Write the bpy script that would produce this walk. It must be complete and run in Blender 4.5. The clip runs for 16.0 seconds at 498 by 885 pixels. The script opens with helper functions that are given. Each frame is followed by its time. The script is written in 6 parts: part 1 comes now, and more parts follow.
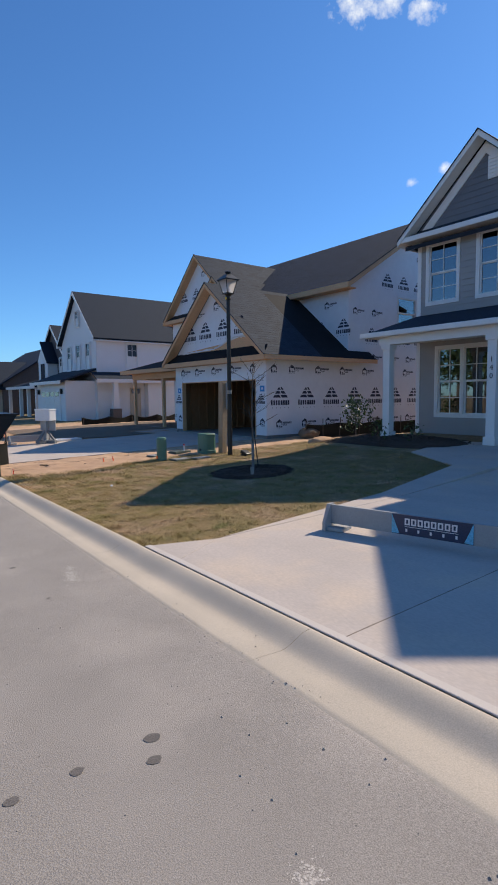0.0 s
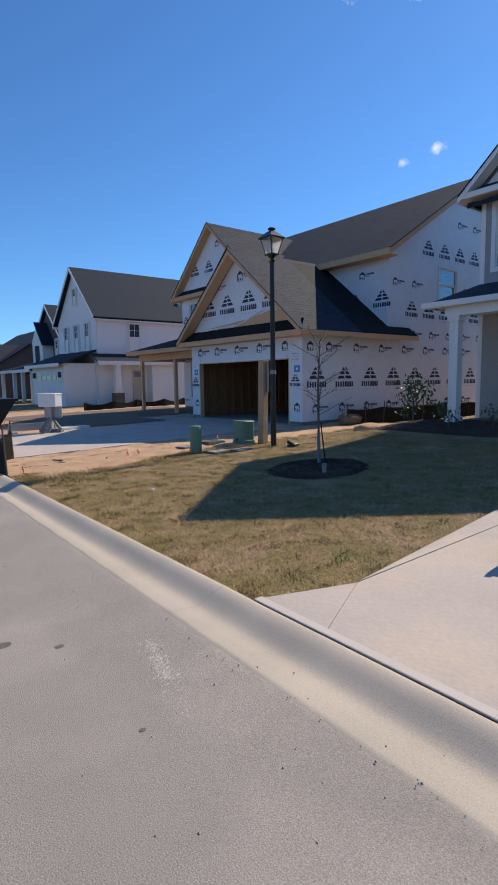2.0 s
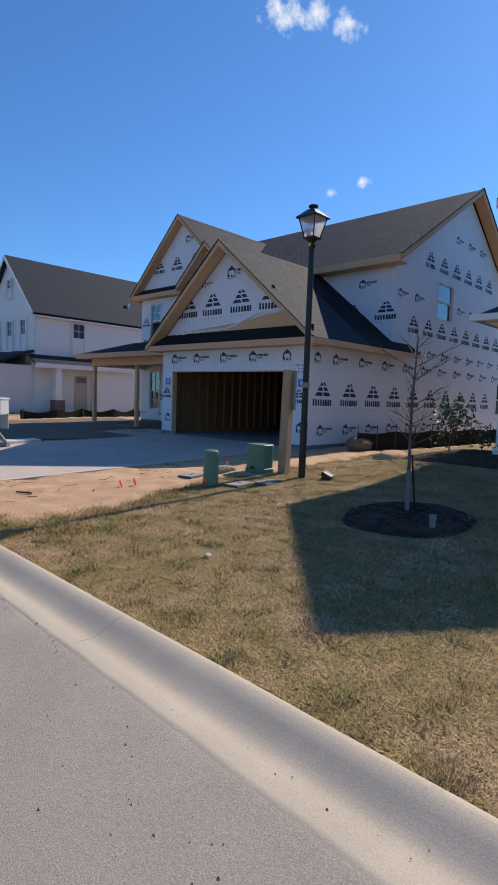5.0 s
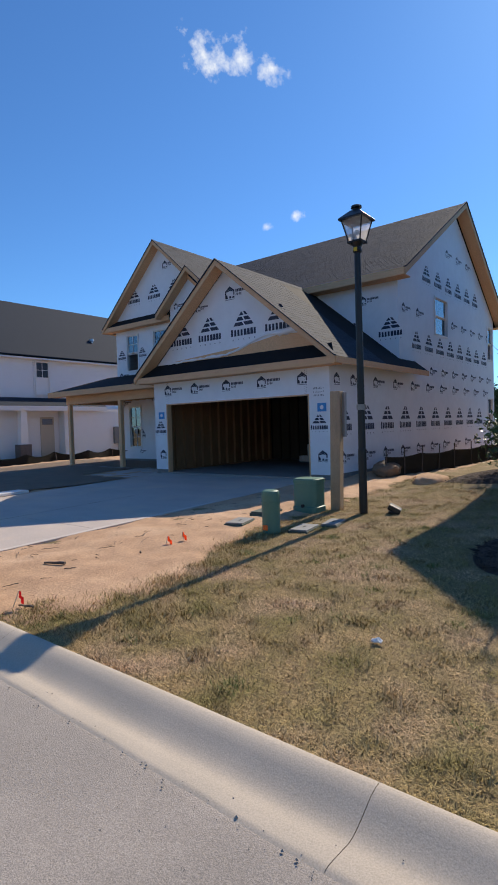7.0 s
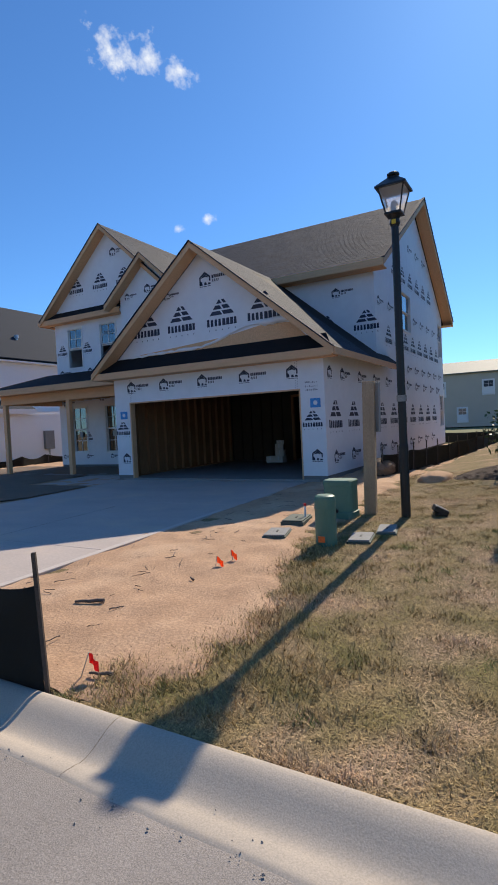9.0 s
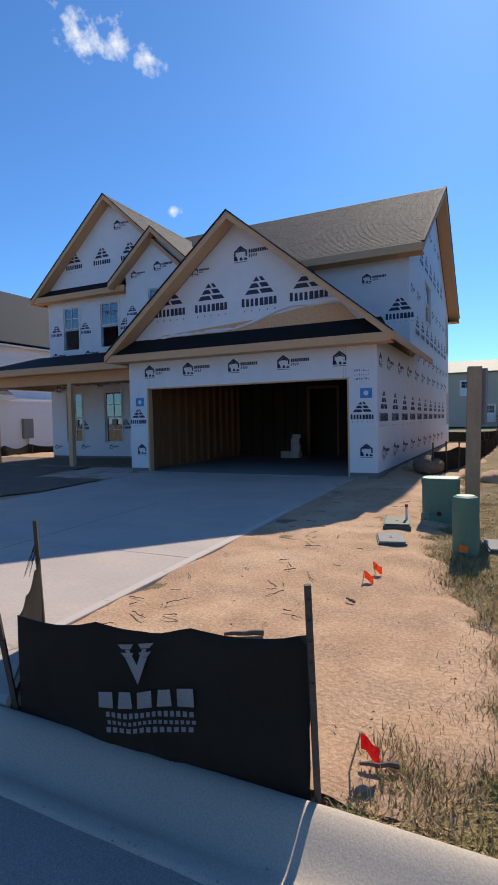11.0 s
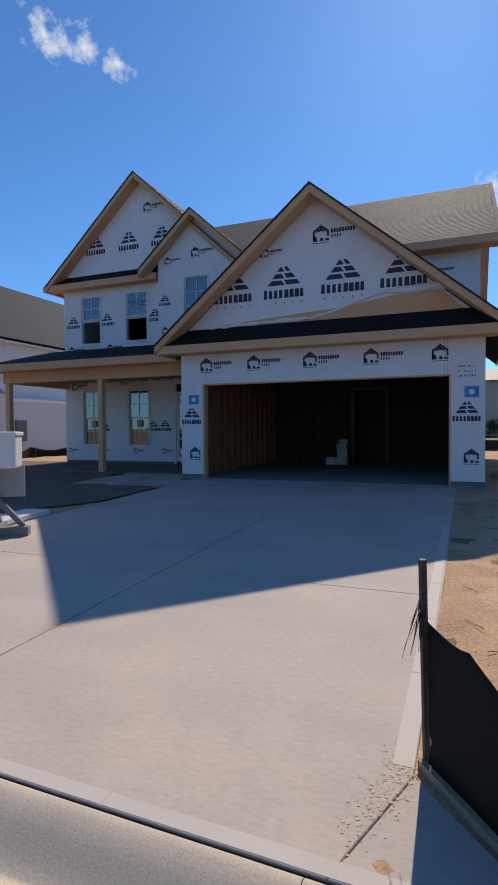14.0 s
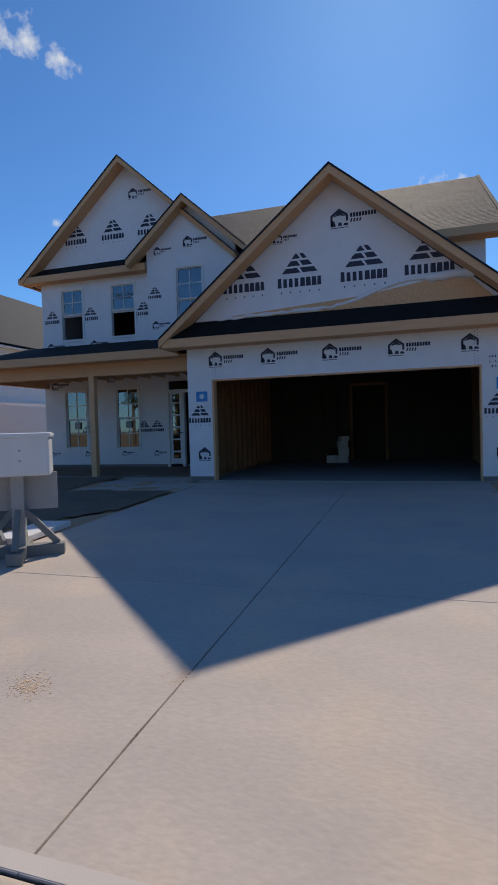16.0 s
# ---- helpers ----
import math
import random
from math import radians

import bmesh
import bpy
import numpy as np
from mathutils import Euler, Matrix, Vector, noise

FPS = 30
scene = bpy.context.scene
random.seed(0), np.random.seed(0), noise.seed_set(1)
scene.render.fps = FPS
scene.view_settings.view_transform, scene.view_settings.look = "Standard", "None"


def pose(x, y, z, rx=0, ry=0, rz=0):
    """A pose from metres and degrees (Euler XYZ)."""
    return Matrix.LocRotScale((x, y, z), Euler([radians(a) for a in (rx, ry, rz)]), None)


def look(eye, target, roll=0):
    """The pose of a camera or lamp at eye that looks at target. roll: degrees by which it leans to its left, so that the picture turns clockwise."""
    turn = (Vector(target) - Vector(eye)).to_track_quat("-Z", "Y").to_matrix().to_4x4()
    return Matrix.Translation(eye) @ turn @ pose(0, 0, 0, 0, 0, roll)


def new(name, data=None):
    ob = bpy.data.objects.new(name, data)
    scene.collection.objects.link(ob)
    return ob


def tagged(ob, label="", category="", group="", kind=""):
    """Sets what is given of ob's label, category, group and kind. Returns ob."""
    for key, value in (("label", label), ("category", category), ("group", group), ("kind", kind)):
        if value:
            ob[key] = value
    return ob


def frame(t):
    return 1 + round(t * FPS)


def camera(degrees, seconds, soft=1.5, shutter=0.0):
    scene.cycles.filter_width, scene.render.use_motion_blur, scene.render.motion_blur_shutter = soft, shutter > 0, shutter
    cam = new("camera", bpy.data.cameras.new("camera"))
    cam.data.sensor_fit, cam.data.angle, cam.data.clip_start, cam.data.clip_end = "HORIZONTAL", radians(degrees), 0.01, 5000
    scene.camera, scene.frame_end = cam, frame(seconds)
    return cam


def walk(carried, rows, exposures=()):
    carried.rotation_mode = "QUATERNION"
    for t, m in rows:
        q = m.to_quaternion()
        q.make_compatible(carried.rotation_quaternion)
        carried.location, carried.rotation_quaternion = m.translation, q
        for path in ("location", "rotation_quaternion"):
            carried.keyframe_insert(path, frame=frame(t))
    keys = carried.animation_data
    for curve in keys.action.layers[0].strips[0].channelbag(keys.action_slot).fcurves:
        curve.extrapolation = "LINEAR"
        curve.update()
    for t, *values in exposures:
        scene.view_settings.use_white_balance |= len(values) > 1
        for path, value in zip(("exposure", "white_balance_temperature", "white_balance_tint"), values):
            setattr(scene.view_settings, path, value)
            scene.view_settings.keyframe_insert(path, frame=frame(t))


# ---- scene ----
cam = camera(49.5, 16.0, soft=1.8)
METRES, EYE, TILT, LEAN, TURN = 15.95, 1.605, 0.48, 0.37, -37.6
ROWS = [
    (0.0, 0.0, 0.0, 0.0, -0.02, -5.32, 0.17),
    (0.5, -0.0217, 0.0316, -0.0017, -0.82, -5.89, 0.49),
    (1.0, -0.0415, 0.0652, -0.0027, -0.83, -6.44, 0.53),
    (1.5, -0.0612, 0.0988, -0.004, -0.9, -6.87, 0.52),
    (2.0, -0.0788, 0.1328, -0.0054, -0.94, -7.01, 0.46),
    (2.5, -0.0979, 0.1641, -0.0068, -0.94, -7.11, 0.48),
    (3.0, -0.1135, 0.1947, -0.0072, -1.5, -6.91, 0.07),
    (3.5, -0.1317, 0.2243, -0.0086, -3.09, -6.53, -0.95),
    (6.0, -0.2264, 0.3605, -0.0111, -11.61, -4.47, -1.44),
    (6.5, -0.2465, 0.387, -0.0117, -11.84, -3.28, 0.51),
    (7.0, -0.2672, 0.411, -0.0126, -13.87, -2.11, 1.27),
    (7.5, -0.2847, 0.4372, -0.0145, -17.08, -1.53, 1.8),
    (8.0, -0.3037, 0.4633, -0.0158, -19.54, -1.85, 2.02),
    (8.5, -0.323, 0.488, -0.0173, -21.59, -2.02, 2.13),
    (9.0, -0.3415, 0.5135, -0.0161, -22.75, -2.1, 2.21),
    (9.5, -0.3607, 0.5393, -0.0173, -23.67, -2.17, 2.16),
    (10.0, -0.3779, 0.5666, -0.0186, -24.24, -2.19, 2.12),
    (12.5, -0.4532, 0.6978, -0.0256, -31.88, -2.79, -1.65),
    (13.0, -0.4697, 0.7207, -0.0264, -32.63, -2.57, -1.53),
    (13.5, -0.4792, 0.7452, -0.0293, -31.47, -2.16, -0.87),
    (14.0, -0.489, 0.7675, -0.0306, -30.51, -1.79, -0.15),
    (14.5, -0.4996, 0.7893, -0.0311, -30.2, -1.77, 0.63),
    (15.0, -0.5068, 0.81, -0.0314, -30.27, -1.76, 1.02),
    (15.5, -0.5172, 0.8283, -0.0326, -32.44, -1.65, 0.92),
    (16.0, -0.527, 0.8451, -0.0336, -35.22, -1.77, 1.01),
]
walk(cam, [(t, pose(0, 0, EYE, TILT, LEAN, TURN) @ pose(METRES * x, METRES * y, METRES * z, 90 + pitch, roll, yaw)) for t, x, y, z, yaw, pitch, roll in ROWS],
     exposures=[(0.0, 0.0), (10.0, 0.0), (12.5, 0.0), (14.0, -0.24), (16.0, -0.38)])

# ---- light ----
SUN_TAN, SUN_AZ = 0.825, 88.0      # slope of the sun's rays; degrees from +y towards +x
el = math.atan(SUN_TAN)
az = radians(SUN_AZ)
sun_dir = Vector((math.sin(az) * math.cos(el), math.cos(az) * math.cos(el), math.sin(el)))
sun_data = bpy.data.lights.new("sun", "SUN")
sun_data.energy, sun_data.angle, sun_data.color = 5.0, radians(0.53), (1.0, 0.87, 0.70)
sun = new("sun", sun_data)
sun.matrix_world = look(sun_dir * 80, (0, 0, 0))

world = bpy.data.worlds.new("sky")
scene.world = world
world.use_nodes = True
wt = world.node_tree
wt.nodes.clear()
w_out = wt.nodes.new("ShaderNodeOutputWorld")
w_bg = wt.nodes.new("ShaderNodeBackground")
w_bg.inputs["Strength"].default_value = 0.128
w_sky = wt.nodes.new("ShaderNodeTexSky")
w_sky.sky_type, w_sky.sun_disc = "NISHITA", False
w_sky.sun_elevation, w_sky.sun_rotation = el, az
w_sky.air_density, w_sky.dust_density, w_sky.ozone_density, w_sky.altitude = 1.0, 0.25, 4.0, 600
w_geo = wt.nodes.new("ShaderNodeTexCoord")
w_noise = wt.nodes.new("ShaderNodeTexNoise")
w_noise.inputs["Scale"].default_value = 24.0
w_noise.inputs["Detail"].default_value = 9.0
w_noise.inputs["Roughness"].default_value = 0.62
wt.links.new(w_geo.outputs["Generated"], w_noise.inputs["Vector"])


def wmath(op, a, b=None, clamp=False):
    n = wt.nodes.new("ShaderNodeMath")
    n.operation, n.use_clamp = op, clamp
    for i, v in enumerate((a, b)):
        if v is None:
            continue
        if isinstance(v, (int, float)):
            n.inputs[i].default_value = v
        else:
            wt.links.new(v, n.inputs[i])
    return n.outputs[0]


# small fair-weather clouds, each a direction and an angular size
CLOUDS = [((0.623, 0.546, 0.560), 0.060, 1.0), ((0.655, 0.515, 0.553), 0.038, 1.0), ((0.688, 0.481, 0.543), 0.036, 0.95), ((0.783, 0.510, 0.355), 0.017, 0.8),
          ((0.760, 0.553, 0.341), 0.014, 0.6), ((0.931, -0.054, 0.362), 0.055, 1.0)]
cover = None
for way, size, strength in CLOUDS:
    dist = wt.nodes.new("ShaderNodeVectorMath")
    dist.operation = "DISTANCE"
    squash = wt.nodes.new("ShaderNodeVectorMath")
    squash.operation = "MULTIPLY"
    squash.inputs[1].default_value = (1, 1, 1.5)
    wt.links.new(w_geo.outputs["Generated"], squash.inputs[0])
    wt.links.new(squash.outputs[0], dist.inputs[0])
    dist.inputs[1].default_value = (way[0], way[1], way[2] * 1.5)
    fall = wmath("SUBTRACT", 1.0, wmath("DIVIDE", dist.outputs["Value"], size * 1.25), True)
    puff = wmath("SUBTRACT", wmath("MULTIPLY", wmath("ADD", fall, wmath("MULTIPLY", wmath("SUBTRACT", w_noise.outputs["Fac"], 0.5), 2.6)), 1.6), 0.75, True)
    puff = wmath("MULTIPLY", puff, wmath("MULTIPLY", fall, 5.0, True))
    puff = wmath("MULTIPLY", puff, strength)
    cover = puff if cover is None else wmath("MAXIMUM", cover, puff)
w_mix = wt.nodes.new("ShaderNodeMix")
w_mix.data_type = "RGBA"
w_mix.inputs[7].default_value = (7.6, 7.8, 8.0, 1)
wt.links.new(cover, w_mix.inputs[0])
w_tint = wt.nodes.new("ShaderNodeVectorMath")
w_tint.operation = "MULTIPLY"
w_tint.inputs[1].default_value = (0.56, 0.90, 1.20)
wt.links.new(w_sky.outputs[0], w_tint.inputs[0])
wt.links.new(w_tint.outputs[0], w_mix.inputs[6])
wt.links.new(w_mix.outputs[2], w_bg.inputs["Color"])
wt.links.new(w_bg.outputs[0], w_out.inputs["Surface"])


# ---- materials ----
def material(name, base, second=None, rough=0.8, metal=0.0, scale=6.0, grain=60.0, contrast=0.5, bump=0.2, depth=0.01, stretch=(1, 1, 1), grain_mix=0.25, island=0.0, third=None, third_scale=0.7):
    """Two-scale procedural surface: large patches between base and second, fine grain and bump."""
    m = bpy.data.materials.new(name)
    m.use_nodes = True
    nt = m.node_tree
    bsdf = nt.nodes["Principled BSDF"]
    bsdf.inputs["Roughness"].default_value, bsdf.inputs["Metallic"].default_value = rough, metal
    second = second or tuple(c * 0.8 for c in base)
    geo = nt.nodes.new("ShaderNodeNewGeometry")
    mp = nt.nodes.new("ShaderNodeMapping")
    mp.inputs["Scale"].default_value = stretch
    nt.links.new(geo.outputs["Position"], mp.inputs["Vector"])
    big, fine = nt.nodes.new("ShaderNodeTexNoise"), nt.nodes.new("ShaderNodeTexNoise")
    big.inputs["Scale"].default_value, fine.inputs["Scale"].default_value = scale, grain
    big.inputs["Detail"].default_value, fine.inputs["Detail"].default_value = 6.0, 4.0
    for n in (big, fine):
        nt.links.new(mp.outputs[0], n.inputs["Vector"])
    ramp = nt.nodes.new("ShaderNodeMapRange")
    ramp.inputs[1].default_value, ramp.inputs[2].default_value = 0.5 - 0.5 * (1 - contrast), 0.5 + 0.5 * (1 - contrast)
    nt.links.new(big.outputs["Fac"], ramp.inputs[0])
    mix = nt.nodes.new("ShaderNodeMix")
    mix.data_type = "RGBA"
    mix.inputs[6].default_value, mix.inputs[7].default_value = (*base, 1), (*second, 1)
    nt.links.new(ramp.outputs[0], mix.inputs[0])
    colour = mix.outputs[2]
    if third:
        far = nt.nodes.new("ShaderNodeTexNoise")
        far.inputs["Scale"].default_value, far.inputs["Detail"].default_value = third_scale, 5.0
        nt.links.new(geo.outputs["Position"], far.inputs["Vector"])
        r3 = nt.nodes.new("ShaderNodeMapRange")
        r3.inputs[1].default_value, r3.inputs[2].default_value = 0.5, 0.72
        nt.links.new(far.outputs["Fac"], r3.inputs[0])
        m3 = nt.nodes.new("ShaderNodeMix")
        m3.data_type = "RGBA"
        m3.inputs[7].default_value = (*third, 1)
        nt.links.new(r3.outputs[0], m3.inputs[0])
        nt.links.new(colour, m3.inputs[6])
        colour = m3.outputs[2]
    gm = nt.nodes.new("ShaderNodeMapRange")
    gm.inputs[1].default_value, gm.inputs[2].default_value = 0.25, 0.75
    gm.inputs[3].default_value, gm.inputs[4].default_value = 1 - grain_mix, 1 + grain_mix
    nt.links.new(fine.outputs["Fac"], gm.inputs[0])
    mul = nt.nodes.new("ShaderNodeVectorMath")
    mul.operation = "SCALE"
    nt.links.new(colour, mul.inputs[0])
    nt.links.new(gm.outputs[0], mul.inputs["Scale"])
    last = mul.outputs[0]
    if island:
        oi = nt.nodes.new("ShaderNodeMapRange")
        oi.inputs[3].default_value, oi.inputs[4].default_value = 1 - island, 1 + island
        nt.links.new(geo.outputs["Random Per Island"], oi.inputs[0])
        mu2 = nt.nodes.new("ShaderNodeVectorMath")
        mu2.operation = "SCALE"
        nt.links.new(last, mu2.inputs[0])
        nt.links.new(oi.outputs[0], mu2.inputs["Scale"])
        last = mu2.outputs[0]
    nt.links.new(last, bsdf.inputs["Base Color"])
    if bump:
        bp = nt.nodes.new("ShaderNodeBump")
        bp.inputs["Strength"].default_value, bp.inputs["Distance"].default_value = bump, depth
        nt.links.new(fine.outputs["Fac"], bp.inputs["Height"])
        nt.links.new(bp.outputs[0], bsdf.inputs["Normal"])
    return m


def glass_material(name, tint, see):
    """Window glass: mirror-like coat over a clear pane; see 0 is a pane over a dark blind."""
    m = bpy.data.materials.new(name)
    m.use_nodes = True
    nt = m.node_tree
    nt.nodes.clear()
    out = nt.nodes.new("ShaderNodeOutputMaterial")
    gloss = nt.nodes.new("ShaderNodeBsdfGlossy")
    gloss.inputs["Roughness"].default_value = 0.02
    gloss.inputs["Color"].default_value = (0.9, 0.95, 1, 1)
    clear = nt.nodes.new("ShaderNodeBsdfTransparent")
    clear.inputs["Color"].default_value = (*tint, 1)
    fres = nt.nodes.new("ShaderNodeFresnel")
    fres.inputs["IOR"].default_value = see
    mix = nt.nodes.new("ShaderNodeMixShader")
    nt.links.new(fres.outputs[0], mix.inputs[0])
    nt.links.new(clear.outputs[0], mix.inputs[1])
    nt.links.new(gloss.outputs[0], mix.inputs[2])
    nt.links.new(mix.outputs[0], out.inputs["Surface"])
    return m


M_ASPHALT = material("asphalt", (0.270, 0.241, 0.213), (0.325, 0.290, 0.256), 0.92, 0, 1.6, 150, 0.4, 0.6, 0.006, grain_mix=0.32, third=(0.38, 0.335, 0.293), third_scale=0.9)
M_GUTTER = material("gutter_concrete", (0.52, 0.445, 0.355), (0.44, 0.38, 0.305), 0.9, 0, 2.5, 120, 0.3, 0.25, 0.004, grain_mix=0.16, third=(0.56, 0.475, 0.375))
M_CONCRETE = material("driveway_concrete", (0.545, 0.465, 0.405), (0.445, 0.385, 0.338), 0.88, 0, 1.7, 60, 0.48, 0.15, 0.002, stretch=(1, 0.4, 1), grain_mix=0.09, third=(0.585, 0.475, 0.375), third_scale=1.1)
M_MARGIN = material("trowelled_concrete", (0.60, 0.535, 0.475), (0.54, 0.475, 0.415), 0.8, 0, 3, 150, 0.3, 0.08, 0.002, grain_mix=0.05)
M_JOINT = material("joint", (0.17, 0.135, 0.105), (0.30, 0.24, 0.185), 0.95, 0, 6, 80, 0.5)
M_GRASS = material("lawn_soil", (0.185, 0.145, 0.058), (0.27, 0.19, 0.095), 0.95, 0, 2.2, 90, 0.45, 0.8, 0.02, grain_mix=0.45, third=(0.37, 0.245, 0.15), third_scale=1.1)
M_BLADE = material("grass_blade", (0.29, 0.235, 0.070), (0.50, 0.345, 0.165), 0.85, 0, 2.6, 50, 0.6, 0, island=0.5, third=(0.62, 0.42, 0.26), third_scale=1.2)
M_GREEN = material("green_tuft", (0.17, 0.20, 0.04), (0.22, 0.23, 0.06), 0.7, 0, 3, 50, 0.5, 0, island=0.4)
M_FIELD = material("far_field", (0.14, 0.15, 0.05), (0.19, 0.18, 0.08), 0.95, 0, 0.3, 6, 0.4, 0.3, 0.05)
M_SAND = material("sand", (0.55, 0.35, 0.21), (0.42, 0.258, 0.15), 0.95, 0, 3.2, 45, 0.5, 0.6, 0.014, grain_mix=0.25, third=(0.60, 0.40, 0.25), third_scale=0.9)
M_SPILL = material("spilled_sand", (0.64, 0.475, 0.33), (0.58, 0.43, 0.30), 0.95, 0, 6, 80, 0.4, 0)
M_DIRT = material("damp_dirt", (0.24, 0.175, 0.12), (0.17, 0.125, 0.09), 0.95, 0, 2.0, 45, 0.4, 0.9, 0.03, grain_mix=0.3)
M_MULCH = material("mulch", (0.045, 0.03, 0.022), (0.07, 0.045, 0.03), 0.95, 0, 8, 70, 0.4, 1.0, 0.04, grain_mix=0.5, island=0.4)
# sheathing darkened: shade deep in the garage put into the colour
M_DIM = material("shade_dark_sheathing", (0.075, 0.05, 0.034), (0.05, 0.034, 0.024), 0.85, 0, 3, 40, 0.3, 0.3, 0.004, grain_mix=0.3)
M_WRAP = material("house_wrap", (0.80, 0.81, 0.84), (0.74, 0.75, 0.79), 0.55, 0, 1.6, 5.0, 0.3, 0.35, 0.02, grain_mix=0.03)
M_INK = material("wrap_ink", (0.025, 0.03, 0.06), (0.035, 0.04, 0.075), 0.6, 0, 4, 60, bump=0)
M_INK_PALE = material("pale_ink", (0.25, 0.27, 0.32), None, 0.6, 0, 4, 60, bump=0)
M_BLUE = material("blue_sticker", (0.04, 0.22, 0.55), (0.05, 0.28, 0.62), 0.5, 0, 9, 60, bump=0)
M_LUMBER = material("framing_lumber", (0.78, 0.475, 0.265), (0.66, 0.39, 0.20), 0.75, 0, 3, 40, 0.3, 0.3, 0.004, stretch=(6, 1, 6), grain_mix=0.15, island=0.14)
# framing lumber again, darkened to put indoor shade into the colour
M_STUD = material("shaded_stud_lumber", (0.36, 0.175, 0.075), (0.26, 0.12, 0.05), 0.8, 0, 3, 40, 0.3, 0.3, 0.004, stretch=(6, 6, 1), grain_mix=0.2, island=0.2)
M_OSB = material("sheathing", (0.74, 0.45, 0.25), (0.63, 0.37, 0.19), 0.8, 0, 25, 60, 0.6, 0.2, 0.003, grain_mix=0.2)
M_SHINGLE = material("shingle", (0.022, 0.033, 0.051), (0.017, 0.025, 0.039), 0.85, 0, 9, 130, 0.5, 0.4, 0.005, stretch=(1, 1, 2), grain_mix=0.35, island=0.18)
M_FELT = material("roof_felt", (0.012, 0.012, 0.014), (0.018, 0.018, 0.02), 0.8, 0, 3, 80, 0.3, 0.2, 0.003)
for m in (M_FELT, M_SHINGLE):
    m.node_tree.nodes["Principled BSDF"].inputs["Specular IOR Level"].default_value = 0.15 if m is M_FELT else 0.3
M_WHITE = material("white_paint", (0.80, 0.80, 0.79), (0.76, 0.76, 0.75), 0.5, 0, 3, 60, 0.3, 0.1, 0.002, grain_mix=0.03)
M_SIDING = material("white_siding", (0.80, 0.80, 0.80), (0.76, 0.765, 0.77), 0.6, 0, 2, 50, 0.3, 0.15, 0.003, grain_mix=0.03)
M_GREYSIDE = material("grey_siding", (0.36, 0.355, 0.345), (0.32, 0.315, 0.31), 0.65, 0, 2, 50, 0.3, 0.2, 0.003, grain_mix=0.05)
M_DARKSIDE = material("dark_gable_siding", (0.17, 0.18, 0.20), (0.14, 0.15, 0.17), 0.65, 0, 2, 50, 0.3, 0.2, 0.003, grain_mix=0.05)
M_BEIGE = material("beige_siding", (0.52, 0.47, 0.38), (0.47, 0.42, 0.34), 0.7, 0, 1, 30, 0.3, 0.1, 0.003, grain_mix=0.05)
M_BRICK = material("dark_brick", (0.10, 0.085, 0.08), (0.15, 0.12, 0.11), 0.85, 0, 12, 60, 0.5, 0.4, 0.006, grain_mix=0.3)
M_BLACK = material("black_paint", (0.012, 0.012, 0.013), (0.02, 0.02, 0.02), 0.4, 0.2, 6, 60, 0.3, 0.1, 0.002)
M_FABRIC = material("silt_fabric", (0.020, 0.021, 0.019), (0.034, 0.034, 0.030), 0.9, 0, 3, 220, 0.3, 0.5, 0.004, grain_mix=0.3)
M_PRINT = material("white_print", (0.27, 0.285, 0.30), (0.19, 0.20, 0.215), 0.7, 0, 9, 200, 0.4, 0)
M_STAKE = material("rusty_stake", (0.11, 0.085, 0.07), (0.06, 0.05, 0.045), 0.7, 0.3, 20, 90, 0.4, 0.3, 0.003)
M_TIMBER = material("weathered_timber", (0.46, 0.34, 0.22), (0.34, 0.25, 0.165), 0.85, 0, 3, 50, 0.4, 0.6, 0.006, stretch=(5, 5, 0.6), grain_mix=0.3)
M_PED = material("green_plastic", (0.10, 0.215, 0.155), (0.085, 0.19, 0.135), 0.5, 0, 4, 60, 0.3, 0.1, 0.002, grain_mix=0.05)
M_LID = material("grey_lid", (0.30, 0.30, 0.285), (0.24, 0.24, 0.23), 0.85, 0, 10, 80, 0.4, 0.4, 0.004)
M_LIDG = material("dark_green_lid", (0.07, 0.10, 0.08), (0.10, 0.12, 0.10), 0.7, 0, 10, 80, 0.4, 0.4, 0.004)
M_ORANGE = material("orange_flag", (0.95, 0.17, 0.03), (0.9, 0.2, 0.04), 0.6, 0, 10, 60, bump=0)
M_RED = material("red_flag", (0.75, 0.03, 0.03), (0.65, 0.03, 0.03), 0.6, 0, 10, 60, bump=0)
M_PVC = material("white_plastic", (0.78, 0.78, 0.78), (0.72, 0.72, 0.73), 0.4, 0, 4, 60, 0.3, 0.05, 0.002, grain_mix=0.03)
M_GREYWOOD = material("grey_painted_wood", (0.23, 0.23, 0.225), (0.19, 0.19, 0.19), 0.75, 0, 5, 60, 0.4, 0.4, 0.004, grain_mix=0.15)
M_LIGHTGREY = material("light_grey_paint", (0.38, 0.38, 0.375), (0.33, 0.33, 0.33), 0.7, 0, 3, 60, 0.3, 0.2, 0.002, grain_mix=0.08)
M_NAVY = material("navy_sign", (0.02, 0.035, 0.08), (0.025, 0.04, 0.09), 0.4, 0, 4, 60, bump=0)
M_TEAL = material("light_blue_print", (0.16, 0.52, 0.72), None, 0.4, 0, 4, 60, bump=0)
M_BARK = material("bark", (0.17, 0.135, 0.105), (0.11, 0.085, 0.07), 0.9, 0, 20, 90, 0.4, 0.6, 0.004)
M_LEAF = material("leaf", (0.07, 0.11, 0.03), (0.045, 0.08, 0.02), 0.5, 0, 6, 40, 0.5, 0, island=0.4)
M_FARLEAF = material("far_foliage", (0.06, 0.10, 0.025), (0.035, 0.065, 0.02), 0.7, 0, 0.6, 5, 0.5, 0, island=0.45)
